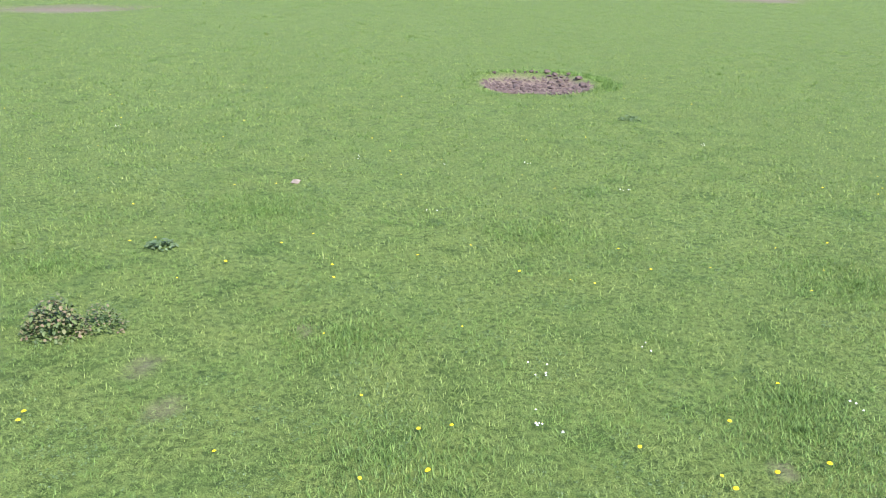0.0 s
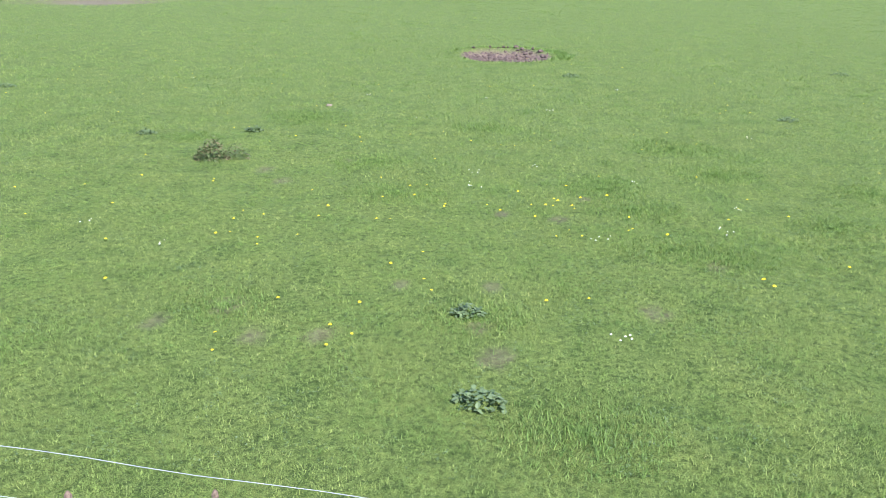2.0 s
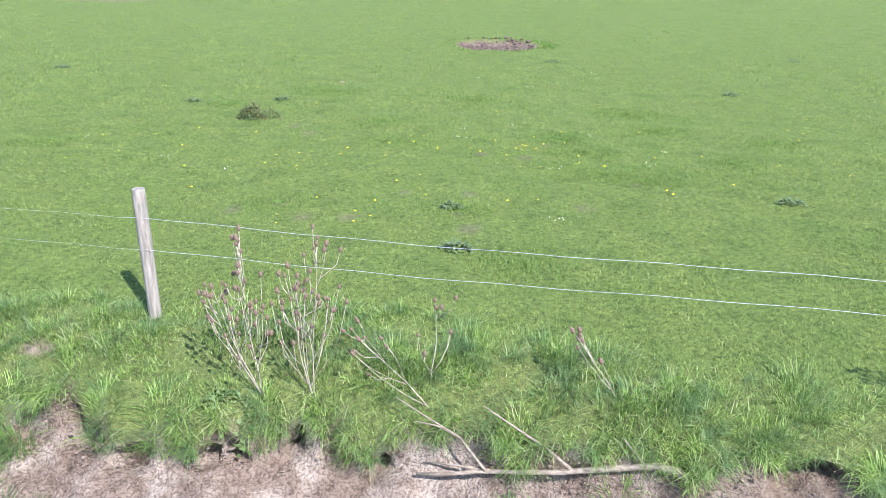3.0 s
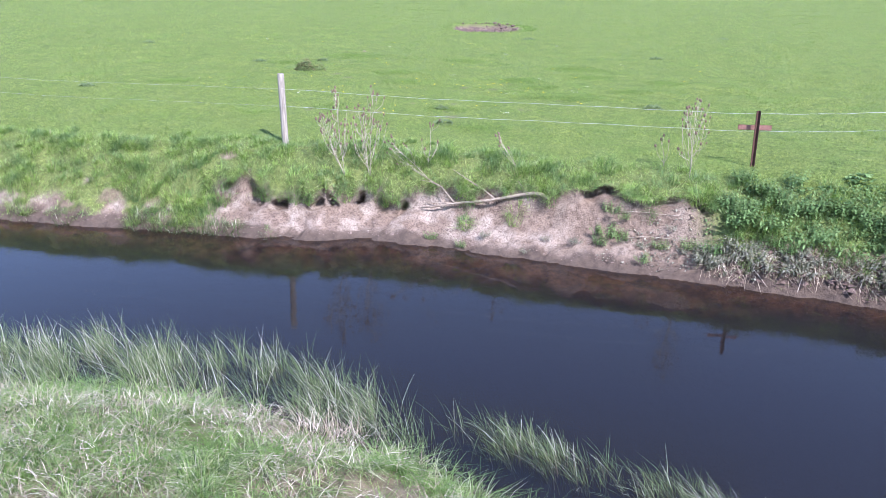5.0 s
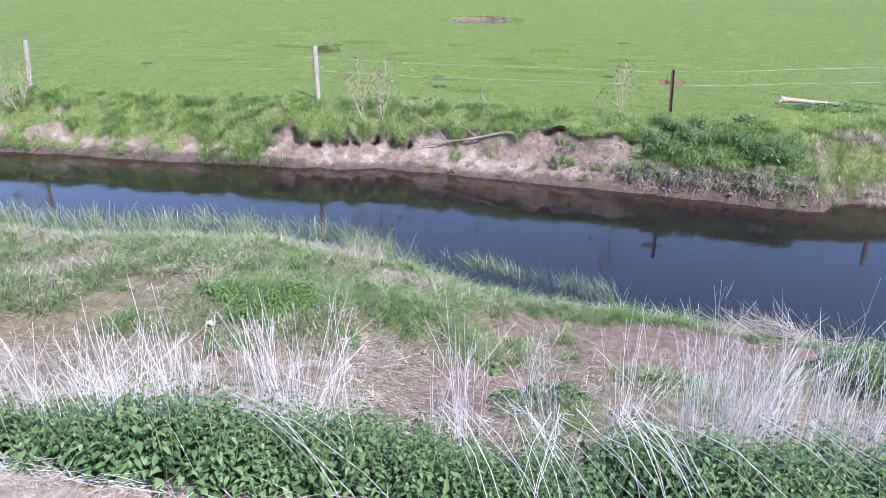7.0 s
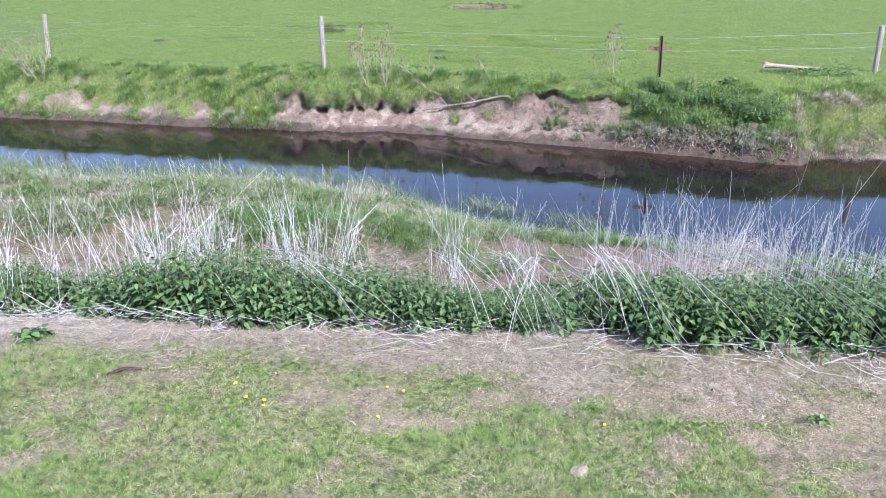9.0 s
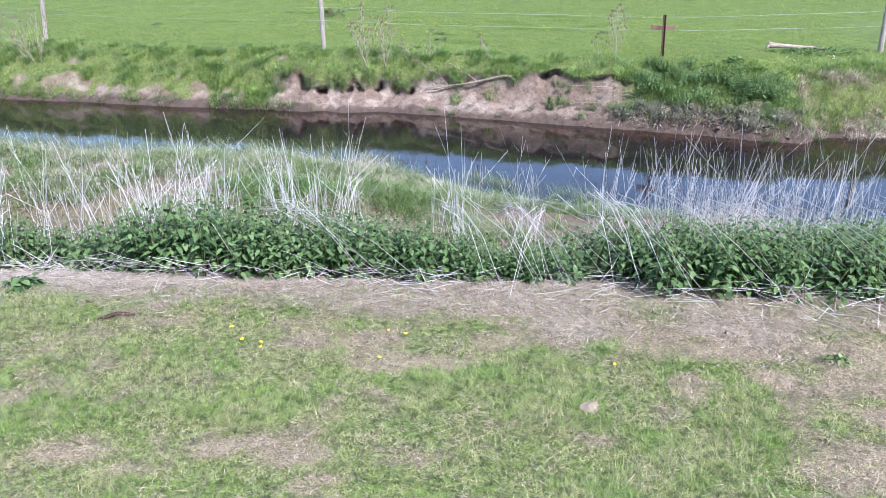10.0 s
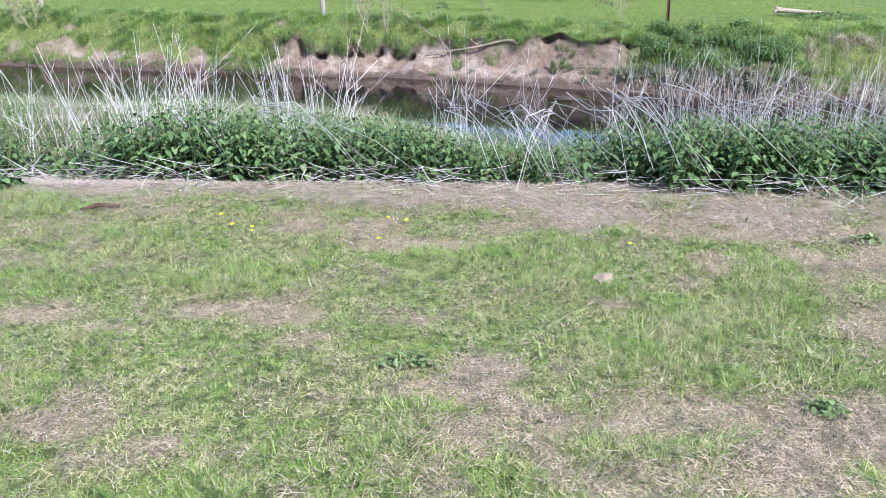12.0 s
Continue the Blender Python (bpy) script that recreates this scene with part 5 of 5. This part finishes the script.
def crumbs(name, p, size, mat, label):
    """Loose uneven lumps of earth."""
    n = len(p)
    dirs = np.array([(1, 0, 0), (0, 1, 0), (-1, 0, 0), (0, -1, 0), (0.2, 0.1, 1), (0, 0, -1)])
    turn = rng.random(n) * 6.283
    c, s = np.cos(turn)[:, None], np.sin(turn)[:, None]
    d = dirs[None] * rng.uniform(0.55, 1.35, (n, 6, 1)) + rng.normal(0, 0.18, (n, 6, 3))
    d = np.stack([d[..., 0] * c - d[..., 1] * s, d[..., 0] * s + d[..., 1] * c, d[..., 2] * 0.6], -1)
    v = p[:, None, :] + d * size[:, None, None]
    f = np.array([(0, 1, 4), (1, 2, 4), (2, 3, 4), (3, 0, 4), (1, 0, 5), (2, 1, 5), (3, 2, 5), (0, 3, 5)])
    faces = (np.arange(n)[:, None, None] * 6 + f[None]).reshape(-1, 3)
    return tagged(new(name, np_mesh(name, v.reshape(-1, 3), [faces], mat)), label, "earth", kind="stuff")


p = scatter(90000, -8, 10.3, -4.4, 0.6, lambda x, y: np.maximum(soil_mask(x, y) * step(0.03, 0.12, y - far_line(x)) * (0.04 + 0.35 * step(0.5, 0.68, fnoise(x, y, 0.3, 2))), 0.6 * step(6.8, 7.4, x) * step(0.55, 0.4, y - far_line(x)) * step(0.02, 0.1, y - far_line(x))))
right = p[:, 0] > 6.7
crumbs("soil_crumbs", p[right], rng.gamma(2.0, 0.01, right.sum()) + 0.006, DARK_CLOD, "dark soil crumbs under the creeping plants")
p = p[~right]
crumbs("soil_crumbs", p, np.minimum(rng.gamma(2.0, 0.0045, len(p)) + 0.003, 0.03), CLOD, "loose grey brown soil crumbs on the bare bank")
p = scatter(40000, -1.2, 7.2, -3.4, -0.4, lambda x, y: soil_mask(x, y) * step(0.06, 0.16, y - far_line(x)) * (0.1 + 0.75 * step(0.42, 0.58, fnoise(x, y, 0.22, 4))))
crumbs("fine_soil_crumbs", p, np.minimum(rng.gamma(2.0, 0.0026, len(p)) + 0.002, 0.02), CLOD, "small grey brown soil crumbs on the eroded bank")
p = scatter(9000, 1.5, 9, -12.5, -8.4, lambda x, y: mud_mask(x, y) * (0.1 + 0.6 * step(0.5, 0.66, fnoise(x, y, 0.35, 7))))
crumbs("silt_crumbs", p, np.minimum(rng.gamma(2.0, 0.004, len(p)) + 0.003, 0.025), DARK_CLOD, "trodden silt crumbs on the berm")


def tuft(name, x, y, r, n, tall, mat, label):
    a, rr = rng.random(n) * 6.283, np.sqrt(rng.random(n)) * r
    px, py = x + rr * np.cos(a), y + rr * np.sin(a)
    p = np.stack([px - x, py - y, terrain(px, py) - float(terrain(x, y)) - 0.01], 1)
    v, q, t = blade_arrays(p, tall * rng.uniform(0.5, 1.1, n), np.full(n, 0.006), a + rng.normal(0, 0.5, n), rng.uniform(0.3, 1.4, n), 3, 0.5)
    ob = new(name, np_mesh(name, v, [q, t], mat))
    ob.location = foot(x, y)
    return tagged(ob, label, "grass tuft", "grass tufts on the bank")


for x, d, r, n, tall in ((3.3, -0.27, 0.11, 260, 0.2), (4.1, -0.2, 0.13, 240, 0.2), (-0.95, -0.1, 0.16, 420, 0.3), (-1.15, -0.2, 0.14, 320, 0.26), (-1.5, -0.25, 0.18, 300, 0.2), (0.35, 0.02, 0.14, 340, 0.26), (-0.15, 0.03, 0.14, 320, 0.25), (0.6, 0.02, 0.12, 280, 0.22), (1.2, 0.02, 0.12, 260, 0.2), (1.93, 0.0, 0.1, 220, 0.18), (4.7, 0.03, 0.13, 240, 0.2), (5.9, 0.03, 0.13, 240, 0.2), (6.9, 0.0, 0.16, 300, 0.26), (6.2, -0.1, 0.1, 160, 0.18)):
    y = float(far_line(x) + turf_edge(x)) + d
    tuft("grass_tuft", x, y, r, n, tall, TUSSOCK, "green grass tuft hanging on the bare bank")


def berm(x, y):
    dn = near_line(x) - y
    shore = step(0.0, 0.12, dn) * step(0.75, 0.4, dn + (fnoise(x, y, 0.5, 2) - 0.5) * 0.8) * step(3.2, 3.8, x) * step(8.2, 7.0, x)
    return 0.85 * shore + (1 - shore) * (1 - 0.93 * mud_mask(x, y)) * (1 - 0.6 * step(4.6, 5.2, x)) * step(-0.05, 0.15, near_line(x) - y) * np.where(x < 3.6, step(-10.8, -10.2, y) * (1 - 0.5 * step(-9.2, -9.6, y) * step(0.5, -0.5, x)) + 0.06, step(-12.9, -11.6, y)) * (0.12 + 0.88 * step(0.46, 0.56, fnoise(x, y, 0.5, 3)))


roots = scatter(3600, -4.0, 9.0, -12.9, -6.2, berm)
clumps("berm_grass", roots, 110, 0.13, 0.33, 0.0056, BERM, "rough lush green grass on the low berm", (0.5, 1.7), 2, -0.9)
p = scatter(75000, -4.0, 9.0, -13.2, -6.2, lambda x, y: step(-0.1, 0.15, near_line(x) - y) * (0.25 + 0.75 * step(0.45, 0.6, fnoise(x, y, 0.7, 7))) * (1 - 0.95 * mud_mask(x, y)))
p[:, 2] += rng.uniform(0.0, 0.14, len(p))
blades("dry_grass", p, 0.12 * rng.uniform(0.4, 1.2, len(p)), 0.0046 * rng.uniform(0.7, 1.4, len(p)), STRAW, (0.9, 2.8), 2, None, 0.36, label="bleached dry grass matted on the berm", category="dry grass")


def sedge_keep(x, y):
    out = y - near_line(x)
    a = step(-0.15, 0.1, out) * step(1.15, 0.75, out + (fnoise(x, y, 0.5, 2) - 0.5) * 0.7) * step(3.2, 2.7, x)
    b = step(0.34, 0.2, np.abs(y + 7.15 + 0.475 * (x - 3.4) + (fnoise(x, y, 0.4, 4) - 0.5) * 0.4)) * step(3.2, 3.9, x) * step(5.9, 5.6, x)
    c = step(0.0, 0.2, out) * step(0.9, 0.4, out) * step(6.9, 7.3, x) * step(9.5, 8.6, x) * 0.3
    return np.maximum(np.maximum(a, b), c)


p = scatter(190000, -7.5, 9.5, -9.9, -4.6, lambda x, y: sedge_keep(x, y) * (0.06 + 0.06 * (x > 3.3) + 0.8 * step(0.44, 0.6, fnoise(x, y, 0.2, 6, 2))))
p[:, 2] = np.maximum(p[:, 2], WATER - 0.12)
blades("sedge", p, rng.uniform(0.26, 0.6, len(p)) * (1 - 0.3 * (p[:, 0] > 3.3)), 0.0044 * rng.uniform(0.6, 1.3, len(p)), SEDGE, (0.3, 1.2), 3, rng.normal(2.7, 0.7, len(p)), 0.25, label="thin green and bleached sedge standing in the shallows", category="sedge")


def lawn(x, y):
    return (1 - 0.8 * litter_mask(x, y)) * (1 - 0.9 * bare_mask(x, y)) * (1 - 0.9 * hay_mask(x, y)) * step(-14.6, -15.0, y) * (0.6 + 0.4 * step(0.4, 0.6, fnoise(x, y, 0.4, 6)))


p = scatter(640000, 0.3, 6.9, -17.9, -14.6, lawn)
h = (0.022 + 0.04 * step(0.46, 0.68, fnoise(p[:, 0], p[:, 1], 0.3, 6))) * rng.uniform(0.4, 1.2, len(p)) * (1 - 0.4 * hay_mask(p[:, 0], p[:, 1]))
blades("lawn_grass", p, h, 0.0026 * rng.uniform(0.7, 1.4, len(p)), LAWN, (0.6, 2.1), 1, None, 0.35, label="short mown lawn grass with yellowed blades", category="grass")
GREENS = [(4.0, -16.72, 0.45, 0.16), (4.68, -16.92, 0.35, 0.12), (3.5, -17.55, 0.5, 0.16), (2.9, -16.15, 0.5, 0.14), (4.2, -16.2, 0.3, 0.12), (2.5, -16.9, 0.3, 0.1), (3.5, -16.9, 0.25, 0.1), (4.0, -17.6, 0.3, 0.1), (3.2, -15.9, 0.5, 0.1), (5.1, -16.4, 0.4, 0.12)]


def green_patch(x, y):
    m = np.zeros(np.shape(x))
    for cx, cy, rx, ry in GREENS:
        m = np.maximum(m, step(1.2, 0.3, np.hypot((x - cx) / rx, (y - cy) / ry)))
    return m


roots = scatter(6400, 0.0, 7.2, -17.9, -14.8, lambda x, y: np.maximum(0.75 * step(0.5, 0.62, fnoise(x, y, 0.3, 6, 3)), green_patch(x, y) * step(0.36, 0.5, fnoise(x, y, 0.14, 3, 2))) * (1 - 0.85 * hay_mask(x, y)) * (1 - bare_mask(x, y)))
clumps("lawn_tufts", roots, 34, 0.05, 0.085, 0.0032, TUFT, "longer bright green tufts in the mown lawn", (0.4, 1.4), 1)
p = scatter(20000, -8, 14, -26, -14.3, lambda x, y: 1 - 0.9 * (np.abs(x - 3.9) < 4.3) * (y > -18.2))
blades("lawn_grass", p, rng.uniform(0.03, 0.07, len(p)), 0.012 * rng.uniform(0.7, 1.4, len(p)), LAWN, (0.4, 1.6), 1, label="short mown lawn grass", category="grass")
p = scatter(520000, 0.3, 6.9, -17.9, -14.6, lambda x, y: step(-14.4, -14.8, y) * (0.3 + 0.7 * np.maximum.reduce([litter_mask(x, y), 0.8 * bare_mask(x, y), hay_mask(x, y)])) * (0.3 + 0.7 * step(0.38, 0.62, fnoise(x, y, 0.12, 1))))
p[:, 2] += rng.uniform(0.0, 0.03, len(p))
blades("lawn_hay", p, 0.012 * rng.uniform(0.4, 1.4, len(p)), 0.002 * rng.uniform(0.6, 1.5, len(p)), HAY, (1.0, 4.5), 1, None, 0.2, label="dry yellowed cut grass lying in the lawn", category="dry grass")

# cut straw along the hedge
p = scatter(115000, -1.0, 7.6, -15.8, -14.1, lambda x, y: litter_mask(x, y) + 0.03)
p[:, 2] += rng.uniform(0.002, 0.035, len(p))
blades("cut_straw", p, rng.uniform(0.007, 0.02, len(p)), 0.0028 * rng.uniform(0.6, 1.5, len(p)), STRAW_MAT, (1.5, 4.5), 1, None, 0.25, label="fine cut brown straw along the nettles", category="straw")
p = scatter(5500, -2.5, 9.5, -15.6, -14.0, lambda x, y: litter_mask(x, y) * step(-15.5, -14.8, y))
p[:, 2] += rng.uniform(0.005, 0.05, len(p))
straws("cut_straw", p, rng.uniform(0.03, 0.16, len(p)), rng.uniform(0.0012, 0.0026, len(p)), rng.random(len(p)) * 6.283, rng.normal(0.05, 0.15, len(p)), STRAW_MAT, 0.05, label="cut brown straw lying along the nettles", category="straw")
p = scatter(9000, -3, 9.5, -13.0, -8.6, lambda x, y: np.clip(0.4 - 0.34 * mud_mask(x, y) + 0.5 * step(-10.9, -11.8, y), 0, 1) * step(0.1, 0.3, near_line(x) - y) * (0.2 + 0.8 * step(0.45, 0.6, fnoise(x, y, 0.6, 2))))
p[:, 2] += rng.uniform(0.005, 0.03, len(p))
straws("berm_straw", p, rng.uniform(0.06, 0.32, len(p)), rng.uniform(0.0012, 0.0026, len(p)), rng.normal(-0.2, 0.7, len(p)), rng.normal(0.03, 0.1, len(p)), STRAW, 0.05, label="flattened pale straw on the silt", category="straw")
p = scatter(210000, -3.0, 9.2, -13.3, -9.9, lambda x, y: step(-10.2 - 0.5 * step(0.5, -0.5, x), -10.7 - 0.5 * step(0.5, -0.5, x), y + 0.5 * (fnoise(x, y, 0.8, 2) - 0.5)) * (0.25 + 0.75 * step(3.4, 2.6, x) + 0.2 * step(5.0, 6.0, x)) * (0.25 + 0.75 * step(0.4, 0.58, fnoise(x, y * 1.6, 0.5, 3))) * (1 - 0.8 * mud_mask(x, y) * step(3.3, 3.9, x) * step(-11.8, -11.2, y)))
p[:, 2] += rng.uniform(0.005, 0.05, len(p))
blades("straw_mat", p, rng.uniform(0.006, 0.012, len(p)), 0.0028 * rng.uniform(0.6, 1.4, len(p)), STRAW_MAT, (5, 17), 1, fnoise(p[:, 0], p[:, 1], 0.7, 4, 2) * 3.0 - 1.7 + rng.normal(0, 0.35, len(p)) + 3.1416 * (rng.random(len(p)) < 0.5), 0.02, label="pinkish tan flattened straw behind the nettles", category="straw")
# bleached stems still standing behind the nettles in sheaves, bent and forked at the tips
def dead_stand(x, y):
    left, right = step(3.0, 2.4, x), step(4.6, 5.3, x)
    return (0.42 * left + 0.4 * right + 0.15) * (0.42 + 0.58 * step(0.2, 1.7, x))


heart = scatter(560, -3, 9.5, -13.95, -12.75, dead_stand)
heart_lean = np.stack([rng.normal(-0.03, 0.16, len(heart)), rng.normal(-0.03, 0.14, len(heart))], 1)
i = np.repeat(np.arange(len(heart)), rng.integers(2, 15, len(heart)))
n = len(i)
x, y = heart[i, 0] + rng.normal(0, 0.045, n), heart[i, 1] + rng.normal(0, 0.05, n)
p = np.stack([x, y, terrain(x, y)], 1)
tall = rng.uniform(0.7, 1.3, n) * rng.uniform(0.8, 1.1, len(heart))[i]
lean = heart_lean[i] + rng.normal(0, 0.07, (n, 2))
d = np.concatenate([lean, np.ones((n, 1))], 1)
d /= np.linalg.norm(d, axis=1, keepdims=True)
sway = rng.normal(0, 0.06, (n, 3)) * np.array([1, 1, 0.3])
snap = rng.normal(0, 1, (n, 3)) * np.array([0.2, 0.16, 0.1]) * (rng.random(n) < 0.35)[:, None]
paths = np.stack([p + d * (tall * f)[:, None] + sway * f * f + snap * max(0, f - 0.66) * 3 * tall[:, None] for f in (-0.03, 0.35, 0.7, 1.0)], 1)
stems("dead_stalks", paths, rng.uniform(0.0014, 0.0032, n) * np.where(p[:, 0] > 3.2, 0.75, 1.0), STALK, label="bleached dead stalks standing behind the nettles", category="dead stalks")
i = np.nonzero(rng.random(n) < 0.55)[0]
i = np.concatenate([i, i])
f = rng.uniform(0.0, 0.8, len(i))[:, None]
root = paths[i, 2] * (1 - f) + paths[i, 3] * f
a, up = rng.random(len(i)) * 6.283, rng.uniform(0.05, 0.16, len(i))
out = rng.uniform(0.02, 0.08, len(i))
tip = root + np.stack([np.cos(a) * out, np.sin(a) * out, up], 1)
stems("dead_stalk_tips", np.stack([root, (root + tip) / 2 + rng.normal(0, 0.008, root.shape), tip], 1), rng.uniform(0.0008, 0.0014, len(i)), STALK, label="thin forked tips of the bleached dead stalks", category="dead stalks")


# long stalks fallen in loose bundles over the nettles towards the lawn
centre = rng.uniform(-3.0, 9.0, 46)
i = np.repeat(np.arange(46), rng.integers(1, 8, 46))
n = len(i)
x = centre[i] + rng.normal(0, 0.07, n)
side = np.clip(rng.normal(0.55, 0.3, 46), -0.3, 1.1)[i] + rng.normal(0, 0.12, n)
start, reach = rng.uniform(0.35, 0.9, 46)[i] + rng.normal(0, 0.06, n), rng.uniform(0.45, 1.05, n)
rows = []
for f, up in ((0.0, 0.6), (0.33, 0.52), (0.68, 0.33), (1.0, 0.07)):
    px = x + side * f * reach
    py = hedge_foot(px) + start - (start + 0.25) * f * reach
    rows.append(np.stack([px, py, terrain(px, py) + (0.6 + (up - 0.6) * reach) * rng.uniform(0.9, 1.1, n)], 1))
stems("fallen_stalks", np.stack(rows, 1), rng.uniform(0.0012, 0.003, n), STALK, label="long bleached stalks fallen across the nettles", category="dead stalks")
x = rng.uniform(-2.5, 9.5, 2200)
x = x[rng.random(len(x)) < 0.3 + 0.7 * step(0.4, 0.6, fnoise(x, x * 0, 0.5, 2, 2))]
y = hedge_foot(x) + rng.normal(0.02, 0.16, len(x))
p = np.stack([x, y, terrain(x, y) + rng.uniform(0.01, 0.16, len(x))], 1)
straws("fallen_stalks", p, rng.uniform(0.05, 0.34, len(p)), rng.uniform(0.0009, 0.0022, len(p)), rng.normal(-0.35, 0.75, len(p)) + 3.1416 * (rng.random(len(p)) < 0.5), rng.normal(0.0, 0.2, len(p)), STALK, 0.08, label="bleached stalks lying at the nettles' foot", category="dead stalks")
p = scatter(1900, 6.4, 8.6, -10.4, -9.1, lambda x, y: step(1.0, 0.4, np.hypot((x - 7.4) / 0.8, (y + 9.75) / 0.4)))
p[:, 2] += rng.uniform(0.02, 0.3, len(p)) * step(0.8, 0.0, np.abs(p[:, 0] - 7.4))
straws("drift_heap", p, rng.uniform(0.15, 0.5, len(p)), rng.uniform(0.001, 0.0026, len(p)), rng.normal(2.4, 0.8, len(p)), rng.normal(0.15, 0.25, len(p)), STRAW_MAT, 0.08, label="heap of washed-up bleached reed stalks at the water", category="reed heap")
p = scatter(4200, 6.8, 10.3, -4.2, -2.6, lambda x, y: step(0.05, 0.2, y - far_line(x)) * step(0.7, 0.4, y - far_line(x)))
p[:, 2] += 0.03
straws("bank_roots", p, rng.uniform(0.08, 0.34, len(p)), rng.uniform(0.0012, 0.0035, len(p)), rng.normal(-1.57, 0.9, len(p)), rng.normal(-0.4, 0.25, len(p)), STRAW, 0.06, label="dry roots and stems hanging from the bank", category="roots")
p = scatter(600, 1.6, 2.9, -8.2, -7.3, lambda x, y: step(1.0, 0.5, np.hypot((x - 2.2) / 0.5, (y + 7.65) / 0.3)))
p[:, 2] += rng.uniform(0.1, 0.22, len(p))
blades("bleached_tuft", p, rng.uniform(0.15, 0.3, len(p)), 0.0042 * rng.uniform(0.7, 1.3, len(p)), STRAW, (0.5, 1.8), 2, None, 0.35, label="bleached dead grass flopped at the water's edge", category="dry grass")
roots = scatter(110, 10.4, 12.8, -3.6, -2.2)
clumps("dry_bank_tufts", roots, 60, 0.1, 0.25, 0.006, STRAW, "dry pale grass tufts on the slipped bank", (0.5, 1.6), 2)
p = scatter(1500, 1.9, 5.6, 23.4, 27.8, scrape_mask)
crumbs("scrape_crumbs", p, rng.gamma(2.0, 0.018, len(p)) + 0.015, DARK_CLOD, "dark reddish brown crumbs in the scraped hollow")
p = scatter(2200, -1.2, 7.0, -3.4, -0.6, lambda x, y: soil_mask(x, y) * 0.14 * step(0.05, 0.15, y - far_line(x)))
p[:, 2] += 0.006
straws("bank_litter", p, rng.uniform(0.03, 0.2, len(p)), rng.uniform(0.001, 0.002, len(p)), rng.random(len(p)) * 6.283, rng.normal(-0.1, 0.2, len(p)), STRAW, 0.06, label="dry stem bits lying on the bare bank", category="straw")
for x, d, r, n, tall in ((-0.55, 0.06, 0.14, 150, 0.2), (-0.85, 0.08, 0.16, 170, 0.22), (-1.2, 0.1, 0.18, 190, 0.24), (-1.55, 0.14, 0.18, 190, 0.24), (-1.9, 0.15, 0.2, 200, 0.24), (-2.3, 0.12, 0.18, 170, 0.22), (-3.6, 0.1, 0.18, 120, 0.2), (-4.4, 0.12, 0.2, 120, 0.2), (-5.3, 0.1, 0.2, 120, 0.2), (10.6, -0.1, 0.16, 170, 0.28), (0.05, 0.05, 0.12, 70, 0.16), (9.6, 0.05, 0.16, 130, 0.2)):
    y = float(far_line(x)) + d
    tuft("grass_tuft", x, y, r, n, tall, SEDGE, "pale flopped grass tuft trailing in the water")

# ---- litter ----
bm = bmesh.new()
bmesh.ops.create_grid(bm, x_segments=7, y_segments=7, size=0.055)
for v in bm.verts:
    v.co += Vector((noise.noise(v.co * 30) * 0.02, noise.noise(v.co * 30 + Vector((5, 0, 0))) * 0.02, 0.035 + noise.noise(v.co * 22 + Vector((0, 9, 0))) * 0.05))
scrap_me = bpy.data.meshes.new("paper_scrap")
bm.to_mesh(scrap_me)
bm.free()
scrap_me.materials.append(PAPER)
scrap = tagged(new("paper_scrap", scrap_me), "crumpled pale paper scrap caught in the berm grass", "litter")
scrap.modifiers.new("thickness", "SOLIDIFY").thickness = 0.002
scrap.location = (0.86, -10.53, float(terrain(0.86, -10.53)) + 0.06)
